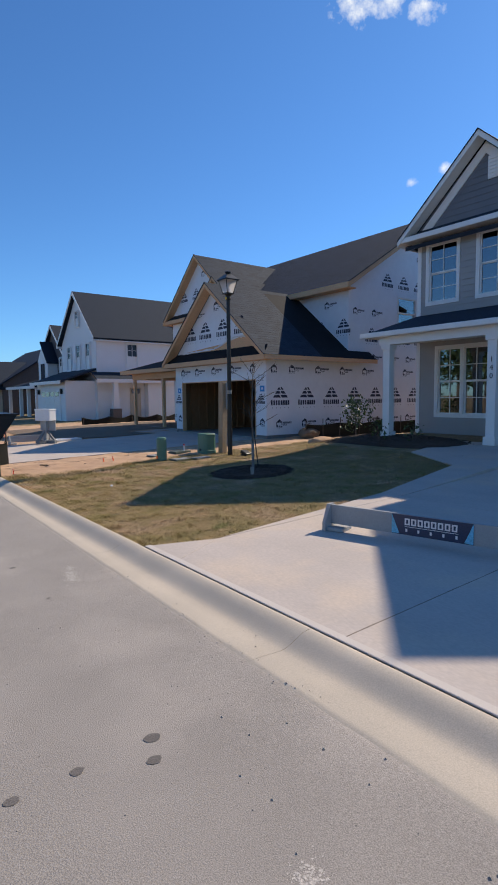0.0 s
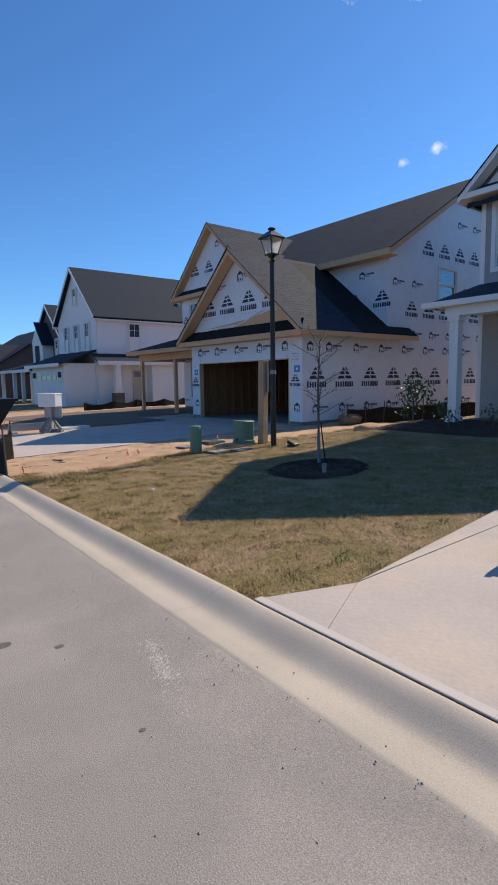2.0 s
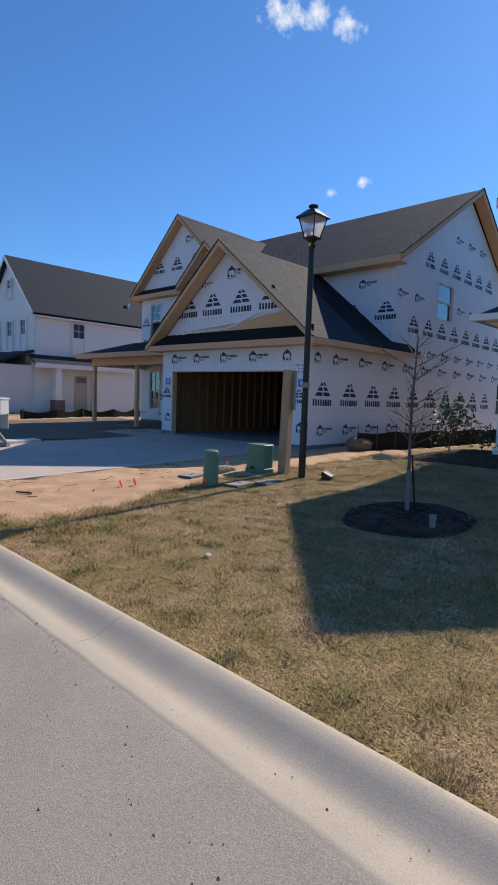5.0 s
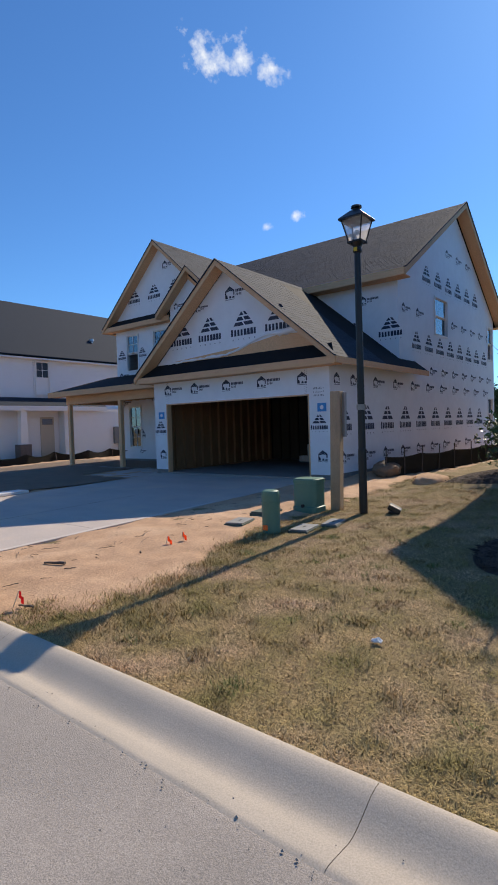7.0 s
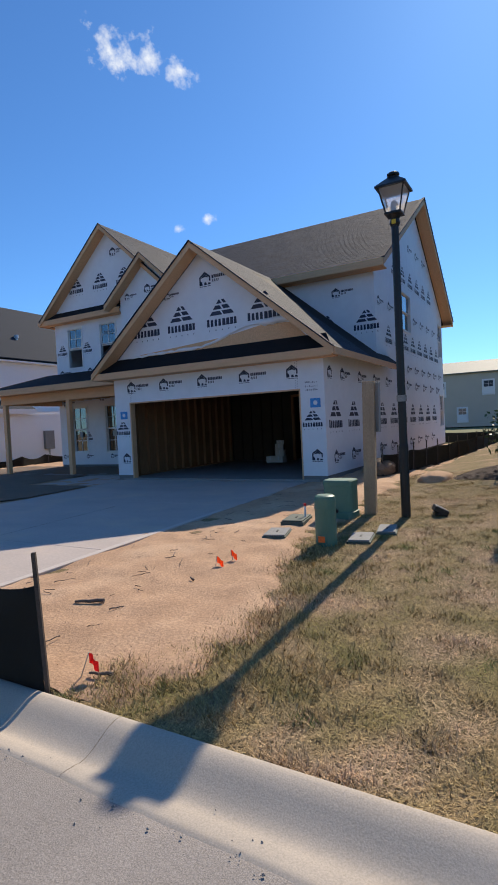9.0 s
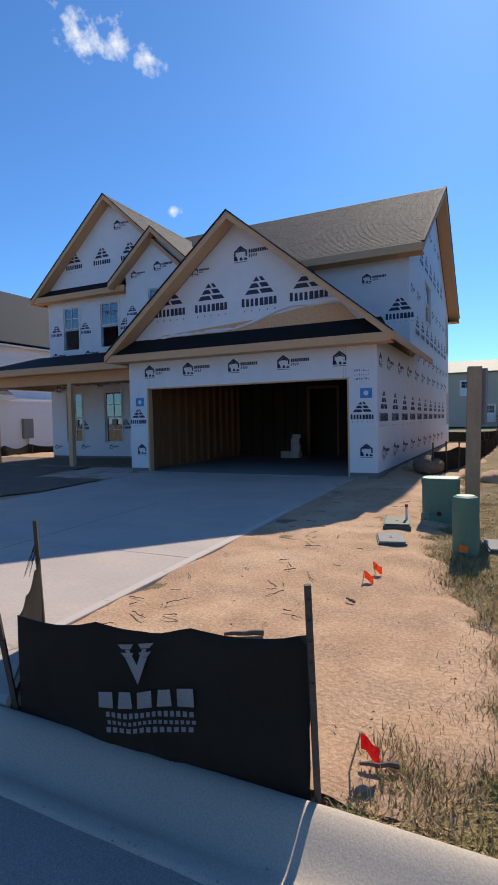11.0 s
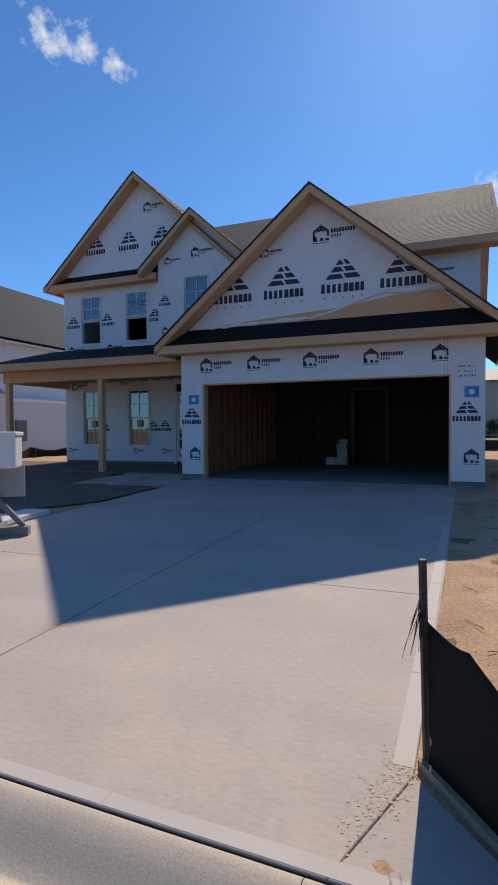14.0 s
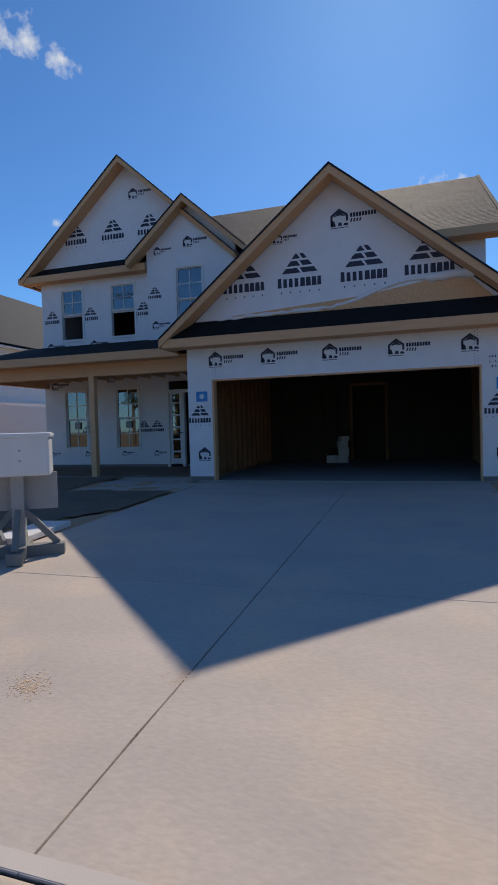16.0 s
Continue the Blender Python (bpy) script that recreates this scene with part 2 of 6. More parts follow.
M_SLAB = material("garage_slab", (0.30, 0.28, 0.26), (0.25, 0.235, 0.22), 0.8, 0, 1.5, 80, 0.3, 0.2, 0.003)
M_BLOCK = material("foundation_block", (0.22, 0.21, 0.20), (0.17, 0.16, 0.155), 0.9, 0, 5, 60, 0.4, 0.5, 0.005)
M_FROST = bpy.data.materials.new("seeded_lamp_glass")
M_FROST.use_nodes = True
nt = M_FROST.node_tree
haze, through_glass, both = nt.nodes.new("ShaderNodeBsdfTranslucent"), nt.nodes.new("ShaderNodeBsdfTransparent"), nt.nodes.new("ShaderNodeMixShader")
haze.inputs["Color"].default_value, both.inputs[0].default_value = (0.9, 0.86, 0.84, 1), 0.5
nt.links.new(through_glass.outputs[0], both.inputs[1])
nt.links.new(haze.outputs[0], both.inputs[2])
nt.links.new(both.outputs[0], nt.nodes["Material Output"].inputs["Surface"])
M_GLASS = glass_material("window_glass", (0.5, 0.55, 0.55), 2.6)
M_GLASSDARK = glass_material("tinted_glass", (0.12, 0.13, 0.14), 2.6)
M_FARGLASS = material("distant_pane", (0.03, 0.045, 0.06), (0.05, 0.07, 0.09), 0.08, 0, 2, 30, bump=0)
M_STAIN = material("oil_stain", (0.10, 0.088, 0.08), (0.16, 0.14, 0.125), 0.85, 0, 14, 110, 0.4, 0.4, 0.006, grain_mix=0.4)
M_SCUFF = material("chalky_scuff", (0.52, 0.47, 0.42), (0.45, 0.405, 0.36), 0.9, 0, 18, 110, 0.4, 0.4, 0.006, grain_mix=0.35)
M_BOXTAN = material("carton", (0.72, 0.68, 0.62), (0.64, 0.60, 0.54), 0.8, 0, 6, 60, 0.3, 0.1, 0.002)
M_METAL = material("galvanised_metal", (0.45, 0.46, 0.47), (0.36, 0.37, 0.38), 0.4, 0.8, 6, 60, 0.3, 0.1, 0.002)


# ---- mesh helpers ----
def box(bm, x0, x1, y0, y1, z0, z1, m=None):
    vs = [bm.verts.new((m @ Vector(c)) if m else c) for c in
          ((x0, y0, z0), (x1, y0, z0), (x1, y1, z0), (x0, y1, z0), (x0, y0, z1), (x1, y0, z1), (x1, y1, z1), (x0, y1, z1))]
    for f in ((3, 2, 1, 0), (4, 5, 6, 7), (0, 1, 5, 4), (1, 2, 6, 5), (2, 3, 7, 6), (3, 0, 4, 7)):
        bm.faces.new([vs[i] for i in f])
    return bm


def prism(bm, ring, shift):
    """A closed solid from a planar ring of points pushed by shift."""
    shift = Vector(shift)
    a = [bm.verts.new(p) for p in ring]
    b = [bm.verts.new(Vector(p) + shift) for p in ring]
    n = len(ring)
    bm.faces.new(a)
    bm.faces.new(b[::-1])
    for i in range(n):
        bm.faces.new((a[i], b[i], b[(i + 1) % n], a[(i + 1) % n]))
    bmesh.ops.recalc_face_normals(bm, faces=bm.faces[:])
    return bm


def tube(bm, a, b, r0, r1, sides=10):
    a, b = Vector(a), Vector(b)
    q = (b - a).to_track_quat("Z", "Y")
    rings = [[bm.verts.new(p + q @ Vector((r * math.cos(2 * math.pi * i / sides), r * math.sin(2 * math.pi * i / sides), 0))) for i in range(sides)] for p, r in ((a, r0), (b, r1))]
    for i in range(sides):
        j = (i + 1) % sides
        bm.faces.new((rings[0][i], rings[0][j], rings[1][j], rings[1][i]))
    bm.faces.new(rings[0][::-1])
    bm.faces.new(rings[1])
    return bm


def lathe(bm, cx, cy, profile, sides=20):
    rings = [[bm.verts.new((cx + r * math.cos(2 * math.pi * i / sides), cy + r * math.sin(2 * math.pi * i / sides), z)) for i in range(sides)] for r, z in profile]
    for lo, hi in zip(rings, rings[1:]):
        for i in range(sides):
            j = (i + 1) % sides
            bm.faces.new((lo[i], lo[j], hi[j], hi[i]))
    bm.faces.new(rings[0][::-1])
    bm.faces.new(rings[-1])
    return bm


def quad(bm, *pts):
    return bm.faces.new([bm.verts.new(p) for p in pts])


def B():
    return bmesh.new()


def soften(bm, w):
    bmesh.ops.bevel(bm, geom=bm.edges[:], offset=w, segments=2, affect="EDGES", profile=0.6)
    return bm


def part(name, bm, mat, parent=None, label="", smooth=False):
    me = bpy.data.meshes.new(name)
    bm.to_mesh(me)
    bm.free()
    me.materials.append(mat)
    if smooth:
        me.shade_smooth()
    ob = new(name, me)
    if parent:
        ob.parent = parent
        ob.matrix_parent_inverse = Matrix.Translation(-(parent.matrix_basis.translation if parent.parent is None else Vector()))
    if label:
        ob["label"] = label
    return ob


def thing(name, x, y, z, label, category, group="", kind=""):
    ob = new(name)
    ob.location = (x, y, z)
    ob.empty_display_size = 0.2
    return tagged(ob, label, category, group, kind)


def smooth01(a):
    a = max(0.0, min(1.0, a))
    return a * a * (3 - 2 * a)


def curb_x(y):
    return 2.60 + 0.013 * y


def gz(x, y):
    """Height of the ground."""
    e = x - curb_x(y)
    z = -0.07 + 0.024 * min(max(e, 0), 11)
    z += 0.26 * smooth01((x - 8) / 4.5) * smooth01((12.3 - y) / 2.2) * smooth01((60 - x) / 20)
    return z


# ---- ground ----
def sheet(name, x0, x1, y0, y1, nx, ny, zf, mat, label, category, wob=0.0, kind="structure", inside=None):
    bm = B()
    grid = {}
    for i in range(nx + 1):
        for j in range(ny + 1):
            x, y = x0 + (x1 - x0) * i / nx, y0 + (y1 - y0) * j / ny
            grid[i, j] = (x, y)
    vs = {}

    def v(i, j):
        if (i, j) not in vs:
            x, y = grid[i, j]
            vs[i, j] = bm.verts.new((x, y, zf(x, y) + (wob * noise.noise((x * 2.3, y * 2.3, 3)) + wob * 0.5 * noise.noise((x * 4.6 + y, y * 4.6 - x, 9)) if wob else 0)))
        return vs[i, j]
    for i in range(nx):
        for j in range(ny):
            if inside:
                cx, cy = (grid[i, j][0] + grid[i + 1, j + 1][0]) / 2, (grid[i, j][1] + grid[i + 1, j + 1][1]) / 2
                if not inside(cx, cy):
                    continue
            bm.faces.new((v(i, j), v(i + 1, j), v(i + 1, j + 1), v(i, j + 1)))
    return tagged(part(name, bm, mat, smooth=True), label, category, kind=kind)


def far_ground():
    bm = B()
    es = [-900, -200, -60, -20, -9.5, -0.35, -0.012] + [0.2 + 0.6 * i for i in range(36)] + [23, 27, 33, 41, 49, 57, 72, 90, 150, 300, 1000]
    ys = [-900, -200, -60, -25] + [-12 + 0.7 * i for i in range(70)] + [40, 46, 55, 70, 100, 200, 1000]
    vs = []
    for e in es:
        row = []
        for y in ys:
            x = curb_x(max(-60, min(y, 110))) + e
            row.append(bm.verts.new((x, y, (gz(x, y) - 0.012) if e > -0.1 else -0.26)))
        vs.append(row)
    for i in range(len(es) - 1):
        for j in range(len(ys) - 1):
            bm.faces.new((vs[i][j], vs[i + 1][j], vs[i + 1][j + 1], vs[i][j + 1]))
    return tagged(part("ground", bm, M_GRASS, smooth=True), "patchy dry lawn soil running out to the horizon", "ground", kind="structure")


far_ground()


def road():
    """Asphalt sheet with a slight crown."""
    def height(x, y):
        rim = curb_x(y) - 0.60 + 0.0155 * max(-2, min(y, 15)) + 0.02
        return -0.125 + 0.010 * (1 - ((x + 2) / 4.3) ** 2) - 0.04 * smooth01((x - rim) / 0.12)
    sheet("road", -6.5, 2.38, -60, 110, 111, 170, height, M_ASPHALT,
          "worn grey asphalt residential street", "road")


road()


def kerb():
    """Rolled concrete kerb and gutter in cast lengths; dips at the driveways."""
    def drop(y):
        return max(smooth01((5.7 - y) / 0.5) * smooth01((y + 3) / 0.5), smooth01((y - 14.0) / 0.6) * smooth01((20.6 - y) / 0.6))
    run = thing("kerb", 2.3, 8, -0.13, "pale concrete rolled kerb with gutter along the street", "kerb", kind="structure")
    # share of the pan's width, metres from the back, height, how far it dips at driveways
    profile = [(-1.12, 0, -0.150, 0), (-1.0, 0, -0.1185, 0), (-0.94, 0, -0.1165, 0), (-0.45, -0.13, -0.125, 0), (0, -0.30, -0.131, 0), (0, -0.26, -0.127, 0), (0, -0.22, -0.114, 0.3), (0, -0.175, -0.093, 0.5),
               (0, -0.135, -0.073, 0.7), (0, -0.095, -0.054, 0.8), (0, -0.05, -0.044, 0.85), (0, -0.018, -0.043, 0.85), (0, 0.0, -0.052, 0.8), (0, 0.03, -0.085, 0.3)]

    def pan(yy):
        return 0.60 - 0.0155 * max(-2, min(yy, 15)) + 0.012 * noise.noise((yy * 2.7, 4, 4)) + 0.006 * noise.noise((yy * 11, 4, 4))
    y = -40.0
    while y < 80:
        y2 = y + 3.05
        bm = B()
        rows = []
        n = 24
        for k in range(n + 1):
            yy = y + 0.0015 + (y2 - y - 0.003) * k / n
            rows.append([bm.verts.new((curb_x(yy) + share * pan(yy) + dx + 0.004 * noise.noise((yy * 0.7, dx * 4, 1)), yy, dz + (-0.117 - dz) * dr * 0.12 * drop(yy) + 0.0015 * noise.noise((yy * 3, dx * 9, 2)))) for share, dx, dz, dr in profile])
        for a, b in zip(rows, rows[1:]):
            for i in range(len(profile) - 1):
                bm.faces.new((a[i], a[i + 1], b[i + 1], b[i]))
        part("kerb_length", bm, M_GUTTER, run, smooth=True)
        y = y2
    return run


kerb()


# ---- driveways and walks ----
def slab_piece(name, parent, ring, mat, z_off=0.02, thick=0.12):
    bm = B()
    top = [(x, y, gz(x, y) + z_off) for x, y in ring]
    prism(bm, [(x, y, z - thick) for x, y, z in top], (0, 0, thick))
    bmesh.ops.bevel(bm, geom=[e for e in bm.edges if all(abs(v.co.z - (gz(v.co.x, v.co.y) + z_off)) < 0.003 for v in e.verts)], offset=0.003, segments=1, affect="EDGES")
    return part(name, bm, mat, parent)


def driveway(name, label, y0, y1, xs, ysplit, apron, k0, k1, edge):
    """Slabs in rows and columns, the apron pieces against the kerb, joints, and the smooth trowelled margins."""
    d = thing(name, xs[0], y0, 0, label, "driveway", kind="structure")
    ys = [y0] + ysplit + [y1]
    for xa, xb in zip(xs, xs[1:]):
        for ya, yb in zip(ys, ys[1:]):
            g = 0.003
            slab_piece("concrete_slab", d, [(xa + g, ya + g), (xb - g, ya + g), (xb - g, yb - g), (xa + g, yb - g)], M_CONCRETE)
    for ring in apron:
        slab_piece("concrete_slab", d, ring, M_CONCRETE)
    for x in xs[:-1]:
        zz = gz(x, (y0 + y1) / 2)
        part("joint_filler", box(B(), x - 0.006, x + 0.006, y0, y1, zz - 0.02, zz + 0.014), M_JOINT, d, "dirt-filled joint")
    for y in ysplit:
        x = curb_x(y) + 0.02
        while x < 7.8:
            x2 = x + 0.35
            ring = [(x, y - 0.006 - 0.004 * math.sin(x * 7)), (x2, y - 0.006 - 0.004 * math.sin(x2 * 7)), (x2, y + 0.006 + 0.004 * math.sin(x2 * 11)), (x, y + 0.006 + 0.004 * math.sin(x * 11))]
            slab_piece("joint_filler", d, ring, M_JOINT, 0.0212, 0.03)
            x = x2
    # dark expansion strip against the kerb, then a smooth margin
    y = k0
    while y < k1 - 0.01:
        y2 = min(y + 1.5, k1)
        slab_piece("expansion_strip", d, [from_kerb(y, 0.0), from_kerb(y, 0.0085), from_kerb(y2, 0.0085), from_kerb(y2, 0.0)], M_FELT, 0.014, 0.06)
        slab_piece("trowelled_margin", d, [from_kerb(y, 0.013), from_kerb(y, 0.085), from_kerb(y2, 0.085), from_kerb(y2, 0.013)], M_MARGIN, 0.0216, 0.03)
        y = y2
    if edge:
        x, y = edge
        while x < 8:
            slab_piece("trowelled_margin", d, [(x, y), (x + 0.8, y), (x + 0.8, y + 0.085), (x, y + 0.085)], M_MARGIN, 0.0216, 0.03)
            x += 0.8
    return d


def from_kerb(y, gap=0.009):
    return (curb_x(y) + gap, y)


driveway("driveway_new", "pale new concrete driveway, half in the house's shade", 14.62, 19.9, [5.48, 8.6, 11.62], [16.95], [
    [from_kerb(14.84), (3.36, 14.64), (5.477, 14.623), (5.477, 16.947), from_kerb(16.947)],
    [from_kerb(16.953), (5.477, 16.953), (5.477, 19.897), (3.4, 19.897), from_kerb(20.5)],
    [from_kerb(14.15), (3.355, 14.635), from_kerb(14.833)]], 14.15, 20.5, (3.4, 14.64))
driveway("driveway_finished", "pale concrete driveway crossed by a low barrier", -1.2, 5.12, [6.9, 9.6, 12.4], [2.45], [
    [from_kerb(-2.4), (3.399, -1.6), (6.897, -1.197), (6.897, 2.447), from_kerb(2.447)],
    [from_kerb(2.453), (6.897, 2.453), (6.897, 5.117), (3.47, 5.11), from_kerb(4.70)],
    [from_kerb(4.707), (3.465, 5.112), from_kerb(5.42)],
    [(3.5, 5.125), (6.9, 5.125), (12.4, 5.125), (12.4, 6.3), (6.9, 5.5)]], -2.4, 5.42, None)
w = thing("front_walk_new", 11, 21, 0.15, "concrete walk from driveway to porch, dusty", "walkway", kind="structure")
slab_piece("concrete_slab", w, [(10.5, 19.95), (11.55, 19.95), (11.55, 20.3), (12.4, 20.3), (12.4, 22.1), (10.6, 22.1)], M_CONCRETE, 0.018)
w = thing("front_walk_finished", 11, 6, 0.4, "concrete walk leading to the finished porch", "walkway", kind="structure")
slab_piece("concrete_slab", w, [(9.4, 5.3), (11.9, 5.3), (11.9, 7.6), (10.6, 7.6)], M_CONCRETE, 0.018)


SAND_EDGE = [(2.0, 12.5), (3.3, 12.05), (3.9, 11.75), (4.8, 12.05), (5.6, 12.35), (6.9, 12.6), (8.5, 12.6), (11.5, 12.75), (24, 12.2), (40, 12)]


def sand_edge(x, y):
    """How far (x, y) lies inside the sand, in metres."""
    n = 0.30 * noise.noise((x * 1.1, y * 1.1, 5)) + 0.22 * noise.noise((x * 4, y * 4, 2)) + 0.08 * noise.noise((x * 13, y * 13, 2))
    for (xa, ya), (xb, yb) in zip(SAND_EDGE, SAND_EDGE[1:]):
        if xa <= x < xb:
            return y - (ya + (yb - ya) * (x - xa) / (xb - xa)) + n
    return -1.0


def sand_z(x, y):
    z = gz(x, y) + max(-0.05, min(0.014, sand_edge(x, y) * 0.12))
    if x < 12 and 14.3 < y < 20.5:
        z -= 0.010
    return z


sheet("sand_lot", 2.66, 26.0, 11.0, 32.0, 290, 262, sand_z, M_SAND, "raw orange sand of the building lot, raked with twigs", "sand",
      wob=0.030, inside=lambda x, y: sand_edge(x, y) > -0.35 and not (14.75 < y < 19.8 and 2.9 < x < 11.6) and not (x > 11.8 and y > 14.3 and x < 25.7 and y < 26) and x > curb_x(y) + 0.03)
sheet("dirt_patch", 6.4, 15.2, 20.0, 28.5, 60, 60, lambda x, y: gz(x, y) + 0.03, M_DIRT, "damp brown dirt in the unfinished front yard", "dirt", wob=0.02,
      inside=lambda x, y: y > 20.0 + max(0, (8.6 - x)) * 0.5 + 0.25 * noise.noise((x, y, 0)) and not (10.4 < x < 12.5 and y < 22.2))


# ---- building helpers ----
def panel(bm, axis, at, thick, u0, u1, z0, z1, holes=()):
    """A wall on the plane x=at or y=at, with rectangular openings cut through (ua, ub, za, zb)."""
    us = sorted({u0, u1, *[min(max(h[i], u0), u1) for h in holes for i in (0, 1)]})
    zs = sorted({z0, z1, *[min(max(h[i], z0), z1) for h in holes for i in (2, 3)]})
    for ua, ub in zip(us, us[1:]):
        for za, zb in zip(zs, zs[1:]):
            cu, cz = (ua + ub) / 2, (za + zb) / 2
            if any(h[0] < cu < h[1] and h[2] < cz < h[3] for h in holes):
                continue
            if axis == "x":
                box(bm, min(at, at + thick), max(at, at + thick), ua, ub, za, zb)
            else:
                box(bm, ua, ub, min(at, at + thick), max(at, at + thick), za, zb)
    bmesh.ops.remove_doubles(bm, verts=bm.verts[:], dist=1e-5)
    return bm


def laps(bm, axis, at, out, u0, u1, z0, z1, step=0.16, holes=(), clip=None):
    """Lap siding: each board leans out at its foot. out: +1 or -1, the side that faces outwards."""
    z = z0
    while z < z1 - 0.02:
        zt = min(z + step, z1)
        a, b = (u0, u1) if clip is None else clip(z, zt)
        spans = [(a, b)]
        for h in holes:
            if h[2] < (z + zt) / 2 < h[3]:
                spans = [s for p, q in spans for s in ((p, min(q, h[0])), (max(p, h[1]), q)) if s[1] - s[0] > 0.01]
        for p, q in spans:
            f, k = at + out * 0.022, at + out * 0.006
            pts = ((f, p, z), (f, q, z), (k, q, zt), (k, p, zt)) if axis == "x" else ((p, f, z), (q, f, z), (q, k, zt), (p, k, zt))
            lip = ((at, p, z), (at, q, z)) if axis == "x" else ((p, at, z), (q, at, z))
            vs = [bm.verts.new(v) for v in pts]
            bm.faces.new(vs)
            bm.faces.new((bm.verts.new(lip[0]), bm.verts.new(lip[1]), vs[1], vs[0]))
        z = zt
    return bm


def courses(bm, foot_a, foot_b, top_a, top_b, step=0.145, rise=0.0035, tab=0.32):
    """Shingle courses up a slope from its foot line to its top line, cut into tabs."""
    fa, fb, ta, tb = map(Vector, (foot_a, foot_b, top_a, top_b))
    nrm = (fb - fa).cross(ta - fa).normalized()
    if nrm.z < 0:
        nrm = -nrm
    length = max((ta - fa).length, (tb - fb).length)
    n = max(2, int(length / step))
    rnd = random.Random(7)
    for k in range(n):
        s0, s1 = k / n, (k + 1) / n
        a0, b0 = fa.lerp(ta, s0), fb.lerp(tb, s0)
        a1, b1 = fa.lerp(ta, s1), fb.lerp(tb, s1)
        w0 = (b0 - a0).length
        if w0 < 0.02:
            continue
        m = max(1, int(w0 / tab))
        cuts = [0] + [min(1, max(0, (i + 0.5 * (k % 2) + 0.25 * (rnd.random() - 0.5)) / m)) for i in range(1, m)] + [1]
        for c0, c1 in zip(cuts, cuts[1:]):
            if c1 - c0 < 1e-4:
                continue
            r = rise * (0.85 + 0.3 * rnd.random())
            p = [a0.lerp(b0, c0) + nrm * r, a0.lerp(b0, c1) + nrm * r, a1.lerp(b1, c1) + nrm * 0.001, a1.lerp(b1, c0) + nrm * 0.001]
            vs = [bm.verts.new(v) for v in p]
            bm.faces.new(vs)
            bm.faces.new((bm.verts.new(a0.lerp(b0, c0)), bm.verts.new(a0.lerp(b0, c1)), vs[1], vs[0]))
    return bm


def window(parent, axis, at, out, u0, u1, z0, z1, glass, cols=2, open_sash=False, lower_glass=None, deep=0.10, rows=2, name="window"):
    """A sash window in its opening: outer frame, two sashes with grilles, panes. axis: normal of the wall; out: outward sign."""
    def slab(bm, d0, d1, a, b, c, d):
        lo, hi = sorted((at + out * d0, at + out * d1))
        if axis == "x":
            box(bm, lo, hi, a, b, c, d)
        else:
            box(bm, a, b, lo, hi, c, d)
    fr = B()
    t = 0.055
    slab(fr, -deep, 0.025, u0, u0 + t, z0, z1)
    slab(fr, -deep, 0.025, u1 - t, u1, z0, z1)
    slab(fr, -deep, 0.025, u0 + t, u1 - t, z1 - t, z1)
    slab(fr, -deep, 0.032, u0 + t, u1 - t, z0, z0 + t)
    w = part(name, fr, M_WHITE, parent, "white vinyl window frame")
    zm = (z0 + z1) / 2
    for k, (za, zb) in enumerate(((zm, z1 - t), (z0 + t, zm))):
        if k and open_sash:
            za, zb = zm - 0.05, zm + 0.0
        d = -0.02 - 0.03 * k
        sb = B()
        s = 0.035
        slab(sb, d - 0.03, d, u0 + t, u0 + t + s, za, zb)
        slab(sb, d - 0.03, d, u1 - t - s, u1 - t, za, zb)
        slab(sb, d - 0.03, d, u0 + t + s, u1 - t - s, zb - s * 0.7, zb)
        slab(sb, d - 0.03, d, u0 + t + s, u1 - t - s, za, za + s)
        if not (k and open_sash):
            for c in range(1, cols):
                uc = u0 + t + (u1 - u0 - 2 * t) * c / cols
                slab(sb, d - 0.020, d - 0.006, uc - 0.011, uc + 0.011, za + s, zb - s * 0.7)
            for r in range(1, rows):
                zc = za + (zb - za) * r / rows
                slab(sb, d - 0.021, d - 0.007, u0 + t + s, u1 - t - s, zc - 0.011, zc + 0.011)
        part("sash", sb, M_WHITE, w)
        if not (k and open_sash):
            pb = B()
            slab(pb, d - 0.027, d - 0.023, u0 + t, u1 - t, za, zb)
            g = part("pane", pb, (lower_glass or glass) if k else glass, w)
            g.visible_shadow = False
    return w


